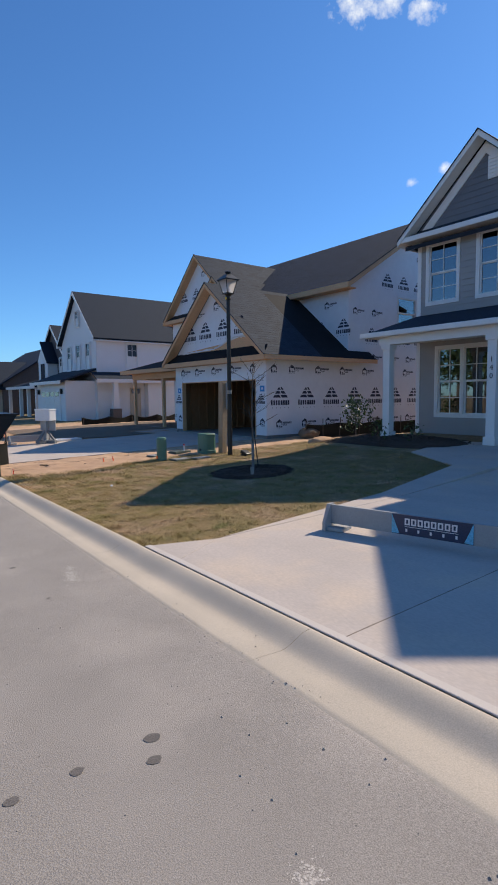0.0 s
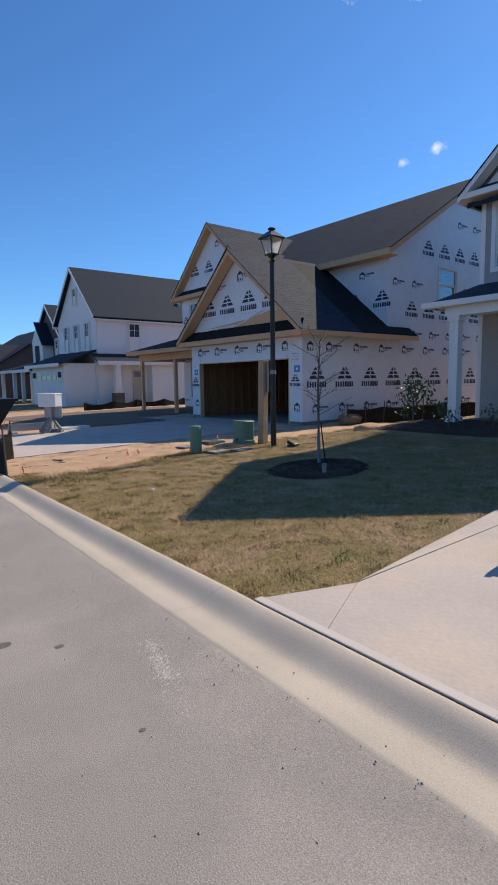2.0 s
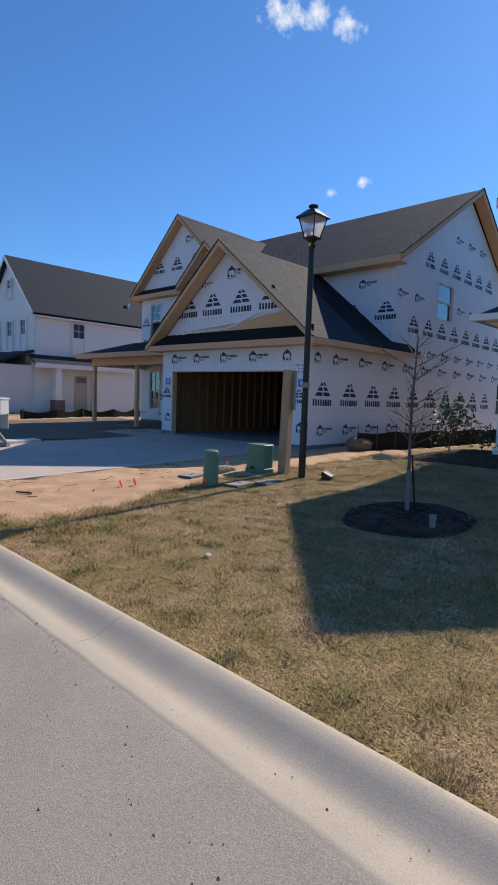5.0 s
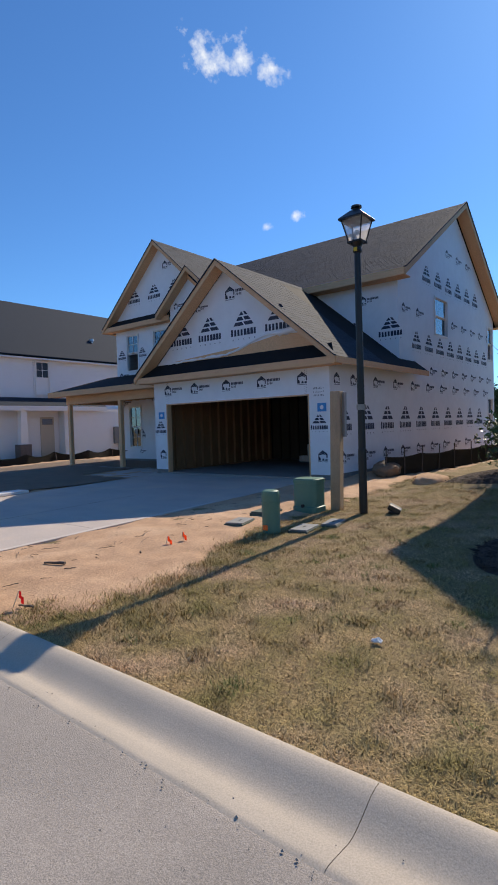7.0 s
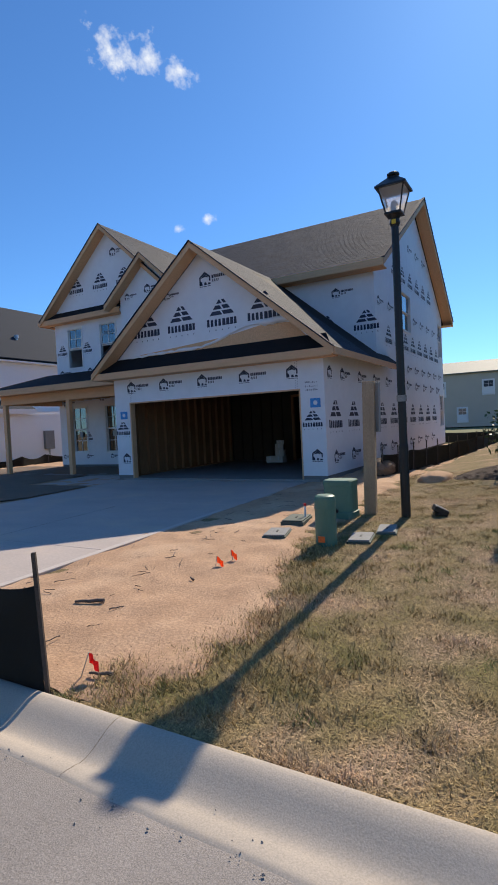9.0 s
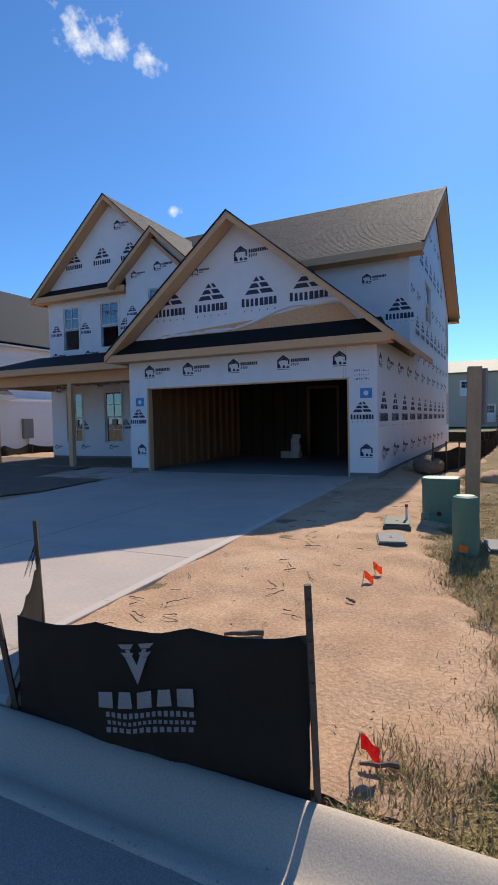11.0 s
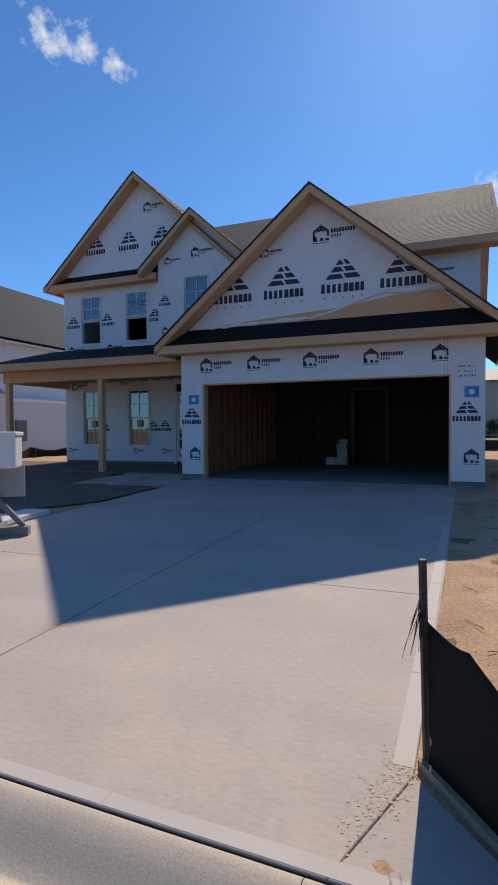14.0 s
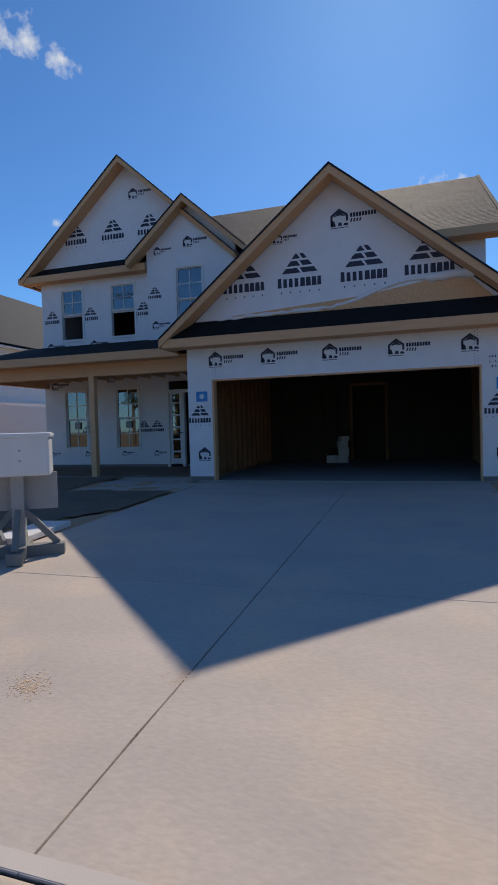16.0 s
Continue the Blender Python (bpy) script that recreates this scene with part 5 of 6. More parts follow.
def mulch(name, cx, cy, rx, ry, label, seed):
    rnd = random.Random(seed)
    bm = B()
    mid = bm.verts.new((cx, cy, gz(cx, cy) + 0.09))
    rings = []
    for f, hz in ((0.6, 0.085), (0.88, 0.05), (1.0, -0.02)):
        rings.append([bm.verts.new((cx + rx * f * (1 + 0.06 * math.sin(3 * a + seed)) * math.cos(a), cy + ry * f * (1 + 0.05 * math.sin(2 * a)) * math.sin(a),
                                    gz(cx + rx * f * math.cos(a), cy + ry * f * math.sin(a)) + hz + 0.02 * (rnd.random() - 0.5))) for a in [6.2832 * i / 40 for i in range(40)]])
    for i in range(40):
        j = (i + 1) % 40
        bm.faces.new((mid, rings[0][i], rings[0][j]))
        for a, b in zip(rings, rings[1:]):
            bm.faces.new((a[i], b[i], b[j], a[j]))
    for k in range(700):
        a, f = rnd.random() * 6.28, rnd.random() ** 0.5
        x, y = cx + rx * f * math.cos(a), cy + ry * f * math.sin(a)
        z = gz(x, y) + 0.10 - 0.09 * f ** 3
        d = rnd.random() * 3.14
        l, wd = 0.05 * (0.5 + rnd.random()), 0.012
        quad(bm, (x - l * math.cos(d), y - l * math.sin(d), z - 0.012), (x + wd * math.sin(d), y - wd * math.cos(d), z + 0.012), (x + l * math.cos(d), y + l * math.sin(d), z + 0.01), (x - wd * math.sin(d), y + wd * math.cos(d), z + 0.002))
    return tagged(part(name, bm, M_MULCH), label, "mulch", kind="stuff")


mulch("mulch_ring", 6.9, 8.85, 0.95, 0.75, "dark mulch ring round the young tree", 1)
mulch("mulch_bed", 12.0, 9.3, 1.1, 2.4, "dark mulch bed in front of the porch", 2)


def young_tree():
    x, y = 6.95, 8.9
    z = gz(x, y) + 0.05
    rnd = random.Random(4)
    t = thing("young_tree", x, y, z, "bare young staked tree with thin twigs", "tree")
    part("trunk", tube(tube(B(), (x, y, z), (x, y + 0.02, z + 1.4), 0.022, 0.017), (x, y + 0.02, z + 1.4), (x + 0.03, y, z + 2.25), 0.017, 0.005), M_BARK, t)
    for k in range(26):
        zz = z + 0.85 + 1.25 * rnd.random()
        a, l = rnd.random() * 6.28, 0.25 + 0.35 * rnd.random()
        bm = B()
        p = Vector((x, y, zz))
        q = p + Vector((l * math.cos(a), l * math.sin(a), l * 0.55))
        tube(bm, p, q, 0.006, 0.003, 5)
        for _ in range(3):
            b = p.lerp(q, 0.3 + 0.6 * rnd.random())
            a2 = a + rnd.uniform(-0.9, 0.9)
            tube(bm, b, b + Vector((0.16 * math.cos(a2), 0.16 * math.sin(a2), 0.05 + 0.14 * rnd.random())), 0.003, 0.0012, 4)
        part("branch", bm, M_BARK, t)
    s = part("stake", tube(B(), (x + 0.1, y - 0.06, z), (x + 0.03, y - 0.01, z + 0.75), 0.012, 0.012, 6), M_BLACK, t)
    part("trunk_guard", tube(B(), (x, y, z), (x, y + 0.008, z + 0.55), 0.03, 0.028), M_GREYWOOD, t)
    w = thing("bubbler", 6.5, 8.35, gz(6.5, 8.35), "small pale capped irrigation pipe in the mulch", "pipe")
    part("pipe", tube(B(), (6.5, 8.35, gz(6.5, 8.35)), (6.5, 8.35, gz(6.5, 8.35) + 0.16), 0.035, 0.035), M_LID, w)
    part("cap", tube(B(), (6.5, 8.35, gz(6.5, 8.35) + 0.15), (6.5, 8.35, gz(6.5, 8.35) + 0.2), 0.042, 0.04), M_LID, w)


young_tree()


# ---- street lamp ----
def street_lamp():
    x, y = 8.36, 11.70
    z = gz(x, y)
    L = thing("street_lamp", x, y, z, "black post-top street lamp with tapered glass lantern", "street lamp")
    part("pole", lathe(B(), x, y, [(0.065, z - 0.1), (0.065, z + 1.0), (0.058, z + 1.02), (0.05, 4.2)], 16), M_BLACK, L, smooth=False)
    part("pole_band", lathe(B(), x, y, [(0.068, z + 1.62), (0.07, z + 1.64), (0.07, z + 1.69), (0.068, z + 1.71)], 16), M_LID, L, "pale tag round the pole")
    part("collar", lathe(B(), x, y, [(0.055, 4.12), (0.075, 4.16), (0.06, 4.22), (0.09, 4.26), (0.11, 4.29)], 16), M_BLACK, L)
    part("photo_cell", soften(box(B(), x - 0.075, x - 0.045, y - 0.03, y + 0.03, 4.14, 4.2), 0.008), material("yellow_tag", (0.7, 0.5, 0.05), None), L, "yellow tag")
    zb, zt, rb, rt = 4.29, 4.62, 0.095, 0.172
    head = part("lantern", box(B(), x - 0.115, x + 0.115, y - 0.115, y + 0.115, 4.275, 4.30), M_BLACK, L)
    for sx, sy in ((1, 1), (1, -1), (-1, 1), (-1, -1)):
        part("lantern_bar", tube(B(), (x + sx * rb, y + sy * rb, zb), (x + sx * rt, y + sy * rt, zt), 0.012, 0.012, 6), M_BLACK, head)
    for k in range(4):
        a, b = [((1, 1), (1, -1)), ((1, -1), (-1, -1)), ((-1, -1), (-1, 1)), ((-1, 1), (1, 1))][k]
        bm = B()
        quad(bm, (x + a[0] * rb, y + a[1] * rb, zb), (x + b[0] * rb, y + b[1] * rb, zb), (x + b[0] * rt, y + b[1] * rt, zt), (x + a[0] * rt, y + a[1] * rt, zt))
        part("lantern_pane", bm, M_FROST, head)
    bm = B()
    lo = [bm.verts.new((x + s * 0.212, y + t * 0.212, 4.62)) for s, t in ((1, 1), (-1, 1), (-1, -1), (1, -1))]
    lo2 = [bm.verts.new((x + s * 0.212, y + t * 0.212, 4.645)) for s, t in ((1, 1), (-1, 1), (-1, -1), (1, -1))]
    hi = [bm.verts.new((x + s * 0.07, y + t * 0.07, 4.775)) for s, t in ((1, 1), (-1, 1), (-1, -1), (1, -1))]
    bm.faces.new(lo[::-1])
    bm.faces.new(hi)
    for i in range(4):
        j = (i + 1) % 4
        bm.faces.new((lo[i], lo[j], lo2[j], lo2[i]))
        bm.faces.new((lo2[i], lo2[j], hi[j], hi[i]))
    part("lantern_roof", bm, M_BLACK, head)
    part("finial", lathe(B(), x, y, [(0.05, 4.77), (0.05, 4.80), (0.085, 4.815), (0.085, 4.84), (0.06, 4.855)], 14), M_BLACK, head)
    part("bulb", lathe(B(), x, y, [(0.02, 4.30), (0.045, 4.33), (0.05, 4.42), (0.03, 4.47)], 12), M_PVC, head)


street_lamp()


# ---- utilities by the lamp ----
def pedestal(x, y, r, h, label, boxy=False):
    z = gz(x, y) - 0.02
    p = thing("utility_pedestal", x, y, z, label, "utility box", "green utility pedestals")
    if boxy:
        bm = B()
        n = 24
        rings = []
        for f, zz in ((1.0, 0), (1.0, 0.10), (0.93, 0.11), (0.93, h - 0.08), (0.96, h - 0.075), (0.96, h - 0.015), (0.9, h)):
            rings.append([bm.verts.new((x + r * f * math.copysign(abs(math.cos(a)) ** 0.5, math.cos(a)), y + r * 1.15 * f * math.copysign(abs(math.sin(a)) ** 0.5, math.sin(a)), z + zz)) for a in [6.2832 * i / n for i in range(n)]])
        for a, b in zip(rings, rings[1:]):
            for i in range(n):
                bm.faces.new((a[i], a[(i + 1) % n], b[(i + 1) % n], b[i]))
        bm.faces.new(rings[-1])
        part("body", bm, M_PED, p)
        part("lock", tube(B(), (x - r - 0.01, y, z + 0.12), (x - r + 0.02, y, z + 0.12), 0.03, 0.03), M_BLACK, p)
    else:
        part("body", lathe(B(), x, y, [(r, z), (r, z + h - 0.1), (r * 0.99, z + h - 0.05), (r * 0.93, z + h - 0.015), (r * 0.7, z + h)], 24), M_PED, p, smooth=False)
        part("seam", lathe(B(), x, y, [(r + 0.004, z + h - 0.16), (r + 0.006, z + h - 0.155), (r + 0.006, z + h - 0.145), (r + 0.004, z + h - 0.14)], 24), M_PED, p)
        part("orange_mark", box(B(), x - r - 0.006, x - r * 0.9, y - 0.03, y + 0.05, z + 0.06, z + 0.13), M_ORANGE, p, "orange spray mark")
    return p


pedestal(6.58, 12.2, 0.125, 0.60, "tall round green plastic utility pedestal in the lawn edge")
pedestal(8.2, 12.6, 0.21, 0.56, "squat green plastic utility pedestal beside the timber post", True)


def handhole(x, y, w, d, rz, mat, h=0.03, name="utility_vault"):
    z = gz(x, y)
    t = thing(name, x, y, z, "flat rectangular utility box lid set in the ground", "utility lid", "utility lids")
    m = pose(x, y, z, 0, 0, rz)
    part("box", soften(box(B(), -w / 2, w / 2, -d / 2, d / 2, -0.05, h - 0.02, m), 0.006), M_LIDG, t)
    part("lid", soften(box(B(), -w / 2 + 0.015, w / 2 - 0.015, -d / 2 + 0.015, d / 2 - 0.015, h - 0.02, h, m), 0.008), mat, t)
    part("lid_handle", box(B(), -0.04, 0.04, -0.01, 0.01, h, h + 0.006, m), M_BLACK, t)


handhole(6.85, 12.98, 0.5, 0.3, 15, M_LID, 0.05)
handhole(7.6, 13.05, 0.55, 0.32, 10, M_LIDG, 0.08)
handhole(6.95, 11.9, 0.5, 0.28, 10, M_LID)
handhole(7.45, 11.72, 0.5, 0.25, 12, M_LID)
z = gz(7.6, 12.95)
t = thing("utility_stub", 7.68, 12.95, z, "white stub pipe with red cap by the lid", "pipe")
part("pipe", tube(B(), (7.68, 12.95, z), (7.68, 12.95, z + 0.24), 0.014, 0.014), M_PVC, t)
part("cap", tube(B(), (7.68, 12.95, z + 0.23), (7.68, 12.95, z + 0.27), 0.02, 0.02), M_RED, t)

z = gz(8.5, 12.25)
t = thing("timber_post", 8.5, 12.25, z, "thick weathered timber post with grey meter board", "post")
part("post", soften(box(B(), -0.085, 0.085, -0.085, 0.085, -0.1, 1.95, pose(8.5, 12.25, z, 1.2, 0, 8)), 0.012), M_TIMBER, t)
part("board", soften(box(B(), 0.09, 0.13, -0.12, 0.12, 1.2, 1.93, pose(8.5, 12.25, z, 1.2, 0, -25)), 0.01), M_LIGHTGREY, t, "grey meter board")
z = gz(8.6, 11.35)
t = thing("flood_light", 8.55, 11.3, z, "small black landscape light on the grass", "lamp")
part("stake_base", soften(box(B(), -0.12, 0.12, -0.06, 0.06, 0, 0.03, pose(8.55, 11.3, z, 0, 0, 20)), 0.008), M_BLACK, t)
part("light_head", soften(box(B(), -0.12, 0.12, -0.1, 0.1, 0.02, 0.11, pose(8.55, 11.3, z, 28, 0, 20)), 0.02), M_BLACK, t)


def marker_flag(x, y, h, mat, lean, colour):
    z = gz(x, y)
    t = thing("marker_flag", x, y, z, colour + " utility marker flag on a wire stuck in the sand", "flag", "marker flags")
    top = (x + lean, y - lean, z + h)
    part("wire", tube(B(), (x, y, z - 0.03), top, 0.004, 0.004, 5), M_METAL, t)
    bm = B()
    vs = []
    for i in range(6):
        for j in (0, 1):
            vs.append(bm.verts.new((top[0] + 0.012 * math.sin(i * 1.3), top[1] - 0.015 * i, top[2] - 0.065 * j - 0.009 * i)))
    for i in range(5):
        bm.faces.new((vs[2 * i], vs[2 * i + 1], vs[2 * i + 3], vs[2 * i + 2]))
    bmesh.ops.solidify(bm, geom=bm.faces[:], thickness=0.002)
    part("flag", bm, mat, t)


marker_flag(5.28, 12.92, 0.13, M_ORANGE, 0.02, "orange")
marker_flag(5.56, 12.86, 0.14, M_ORANGE, -0.02, "orange")
marker_flag(2.98, 12.42, 0.16, M_RED, 0.05, "red")
marker_flag(5.1, 21.6, 0.4, M_ORANGE, 0.0, "orange")
marker_flag(4.9, 21.0, 0.35, M_ORANGE, 0.0, "orange")
marker_flag(5.5, 20.6, 0.2, M_RED, 0.0, "red")


# ---- silt fences ----
def fabric(parent, pts, z0f, h, label, sag=0.05, seed=1, name="fabric", per=10):
    """A pleated fabric strip along a polyline (x, y)."""
    rnd = random.Random(seed)
    bm = B()
    cols = []
    for (xa, ya), (xb, yb) in zip(pts, pts[1:]):
        for i in range(per):
            f = i / per
            cols.append((xa + (xb - xa) * f, ya + (yb - ya) * f, sag * math.sin(math.pi * f)))
    cols.append((*pts[-1], 0))
    rows = 9
    grid = []
    for k, (x, y, s) in enumerate(cols):
        col = []
        for r in range(rows + 1):
            f = r / rows
            wv = 0.028 * noise.noise((x * 3.1, y * 3.1, f * 2.2 + seed)) + 0.012 * noise.noise((x * 9, y * 9, f * 5))
            col.append(bm.verts.new((x + wv, y + wv, z0f(x, y) + ((h(x, y) if callable(h) else h) - s) * f)))
        grid.append(col)
    for a, b in zip(grid, grid[1:]):
        for r in range(rows):
            bm.faces.new((a[r], b[r], b[r + 1], a[r + 1]))
    bmesh.ops.solidify(bm, geom=bm.faces[:], thickness=0.004)
    return part(name, bm, M_FABRIC, parent, label, True)


def stake(parent, x, y, top, lean=0.0):
    z = gz(x, y)
    bm = box(B(), -0.011, 0.011, -0.012, 0.012, -0.15, top - z, pose(x, y, z, lean, lean * 0.6, 30))
    for k in range(5):
        box(bm, -0.02, -0.012, -0.006, 0.006, (top - z) - 0.06 - 0.08 * k, (top - z) - 0.05 - 0.08 * k, pose(x, y, z, lean, lean * 0.6, 30))
    part("stake", bm, M_STAKE, parent, "rusty metal stake")


F = [(2.79, 12.50), (2.765, 13.0), (2.755, 13.5), (2.80, 14.05), (3.05, 14.27), (3.28, 14.45), (3.47, 14.60)]
sf = thing("silt_fence", 2.95, 13.4, -0.06, "sagging black fabric silt fence with pale print by the kerb", "silt fence")
fabric(sf, F, lambda x, y: gz(x, y) - 0.03, lambda x, y: 0.67 - 0.09 * (y - 12.5) + 0.12 * smooth01((x - 3.0) / 0.45), "black woven fabric", 0.03)
stake(sf, 2.80, 12.48, 0.77, -2)
stake(sf, 2.80, 14.08, 0.69, -7)
stake(sf, 3.48, 14.60, 0.76, -2)
part("base_lath", prism(B(), [(2.80, 14.12, -0.075), (3.44, 14.61, -0.06), (3.425, 14.63, -0.06), (2.785, 14.14, -0.075)], (0, 0, 0.05)), M_TIMBER, sf, "weathered timber strip along the fabric's foot")
bm = B()
rnd = random.Random(17)
for k in range(14):
    a = (3.45 + 0.02 * rnd.random(), 14.60 + 0.03 * rnd.random(), 0.60)
    tube(bm, a, (a[0] - 0.02 - 0.05 * rnd.random(), a[1] + 0.06 * rnd.random(), 0.36 + 0.15 * rnd.random()), 0.002, 0.001, 4)
part("frayed_threads", bm, M_FABRIC, sf)


def fence_print():
    """Eagle-like chevrons over a word bar and three lines of small bars."""
    def at(u, z):
        y = 13.25 - (u - 0.36) * 0.78
        z = z + 0.07 + 0.22 * (13.25 - y)
        x = 2.757 + 0.05 * max(0, 13.0 - y) + 0.08 * max(0, y - 13.5)
        wv = 0.028 * noise.noise((x * 3.1, y * 3.1, (z + 0.1) / 0.63 * 2.2 + 1)) + 0.012 * noise.noise((x * 9, y * 9, (z + 0.1) / 0.63 * 5))
        return (x + wv - 0.012, y + wv, z)
    bm = B()
    c = 0.33
    for w0, zt in ((0.125, 0.355), (0.105, 0.320)):
        for s in (-1, 1):
            quad(bm, at(c + s * 0.018, zt), at(c + s * w0, zt), at(c + s * (w0 - 0.03), zt - 0.020), at(c + s * 0.035, zt - 0.020))
            quad(bm, at(c + s * 0.045, zt - 0.022), at(c + s * 0.075, zt - 0.022), at(c, zt - 0.125), at(c, zt - 0.085))
    x = 0.05
    for k in range(5):
        quad(bm, *[at(x + p, 0.092 + q) for p, q in ((0, 0), (0.1, 0), (0.1 - 0.01 * (k % 2), 0.07), (0.012 * (k % 2), 0.07))])
        x += 0.135
    for r, (z, n, h, st) in enumerate(((0.052, 15, 0.022, 0.10), (0.022, 17, 0.016, 0.11), (-0.012, 13, 0.022, 0.10))):
        for k in range(n):
            u = st + k * (0.60 / n)
            quad(bm, at(u, z), at(u + 0.38 / n, z), at(u + 0.38 / n, z + h), at(u, z + h))
    p = part("print", bm, M_PRINT, sf, "pale printed emblem and lines")
    p["kind"] = "stuff"


fence_print()

sf = thing("silt_fence", 13, 12.6, 0.15, "long black silt fence along the lot line", "silt fence")
P = [(12.6, 13.25), (13.8, 12.85), (15.5, 12.6), (18, 12.45), (21, 12.3), (24, 12.2), (27.5, 12.1), (31, 12.05)]
fabric(sf, P, lambda x, y: gz(x, y) - 0.02, 0.52, "black woven fabric", 0.05, 3, per=8)
for (xa, ya), (xb, yb) in zip(P, P[1:]):
    for f in (0, 0.5):
        stake(sf, xa + (xb - xa) * f, ya + (yb - ya) * f - 0.03, gz(xa, ya) + 0.68, 3 * math.sin(xa))
fabric(sf, [(27.5, 12.1), (27.6, 15), (27.4, 19)], lambda x, y: gz(x, y), 0.5, "black woven fabric", 0.05, 4)
sf = thing("silt_fence", 15, 29, 0.1, "collapsed black silt fence before the white house", "silt fence")
fabric(sf, [(11.0, 29.6), (12.5, 29.3), (14, 29.6), (15.5, 29.2), (17, 29.6), (19, 29.3), (22, 29.5)], lambda x, y: gz(x, y), 0.42, "black woven fabric", 0.16, 5)
for x in (11.0, 12.6, 14, 15.6, 17, 19):
    stake(sf, x, 29.4, 0.6, 6 * math.sin(x * 3))

z = gz(12.9, 13.3)
bm = B()
rnd = random.Random(8)
bmesh.ops.create_icosphere(bm, subdivisions=4, radius=1)
for v in bm.verts:
    n = 1 + 0.10 * noise.noise(v.co * 4) + 0.05 * noise.noise(v.co * 11)
    v.co = Vector((12.9 + v.co.x * 0.42 * n, 13.35 + v.co.y * 0.32 * n, z + 0.17 + v.co.z * 0.22 * n))
tagged(part("dirt_mound", bm, M_DIRT, smooth=True), "rounded mound of brown clay by the fence", "mound")
for i, (x, y, r) in enumerate(((13.6, 13.7, 0.30), (14.6, 13.5, 0.36), (15.8, 13.4, 0.3), (12.2, 12.0, 0.35))):
    bm = B()
    bmesh.ops.create_icosphere(bm, subdivisions=3, radius=1)
    for v in bm.verts:
        n = 1 + 0.25 * noise.noise(v.co * 2.5 + Vector((i, 0, 0)))
        v.co = Vector((x + v.co.x * r * 1.6 * n, y + v.co.y * r * n, gz(x, y) + v.co.z * 0.16 * n))
    tagged(part("sand_mound", bm, M_SAND, smooth=True), "low heap of loose orange sand", "mound")


# ---- mailbox stand, barriers, clutter ----
def mailbox_stand():
    x, y = 5.97, 19.58
    z = gz(x, y) + 0.02
    t = thing("mailbox_stand", x, y, z, "white plastic box on a grey post with a timber cross foot", "mailbox")
    m = pose(x, y, z, 0, 0, 32)
    for a in (0, 90):
        part("foot", soften(box(B(), -0.42, 0.42, -0.07, 0.07, 0, 0.11, m @ pose(0, 0, 0.0 if a == 0 else 0.001, 0, 0, a)), 0.006), M_GREYWOOD, t)
    part("post", soften(box(B(), -0.06, 0.06, -0.06, 0.06, 0.11, 0.85, m), 0.006), M_LIGHTGREY, t)
    for a in (0, 90, 180, 270):
        part("brace", box(B(), -0.03, 0.03, -0.025, 0.025, 0, 0.46, m @ pose(0, 0, 0, 0, 0, a) @ pose(0.36, 0, 0.11, 0, -42, 0)), M_GREYWOOD, t)
    part("back_board", soften(box(B(), 0.07, 0.10, -0.36, 0.30, 0.45, 0.82, m), 0.006), M_LIGHTGREY, t)
    b = part("box", soften(box(B(), -0.17, 0.17, -0.32, 0.32, 0.80, 1.22, m), 0.025), M_PVC, t, "white plastic box")
    part("rim", soften(box(B(), -0.185, 0.185, -0.335, 0.335, 1.17, 1.215, m), 0.012), M_PVC, b)
    for zz in (0.95, 1.05):
        part("screw", tube(B(), m @ Vector((-0.176, -0.05, zz)), m @ Vector((-0.168, -0.05, zz)), 0.012, 0.012, 8), M_METAL, b)


mailbox_stand()
# flat white panel on the ground behind the mailbox stand
z = gz(6.85, 20.15) + 0.02
t = thing("package", 6.85, 20.15, z, "flat white panel lying behind the stand", "package")
part("panel", soften(box(B(), -0.55, 0.55, -0.2, 0.2, 0, 0.07, pose(6.85, 20.15, z, 0, 0, 8)), 0.01), M_PVC, t)


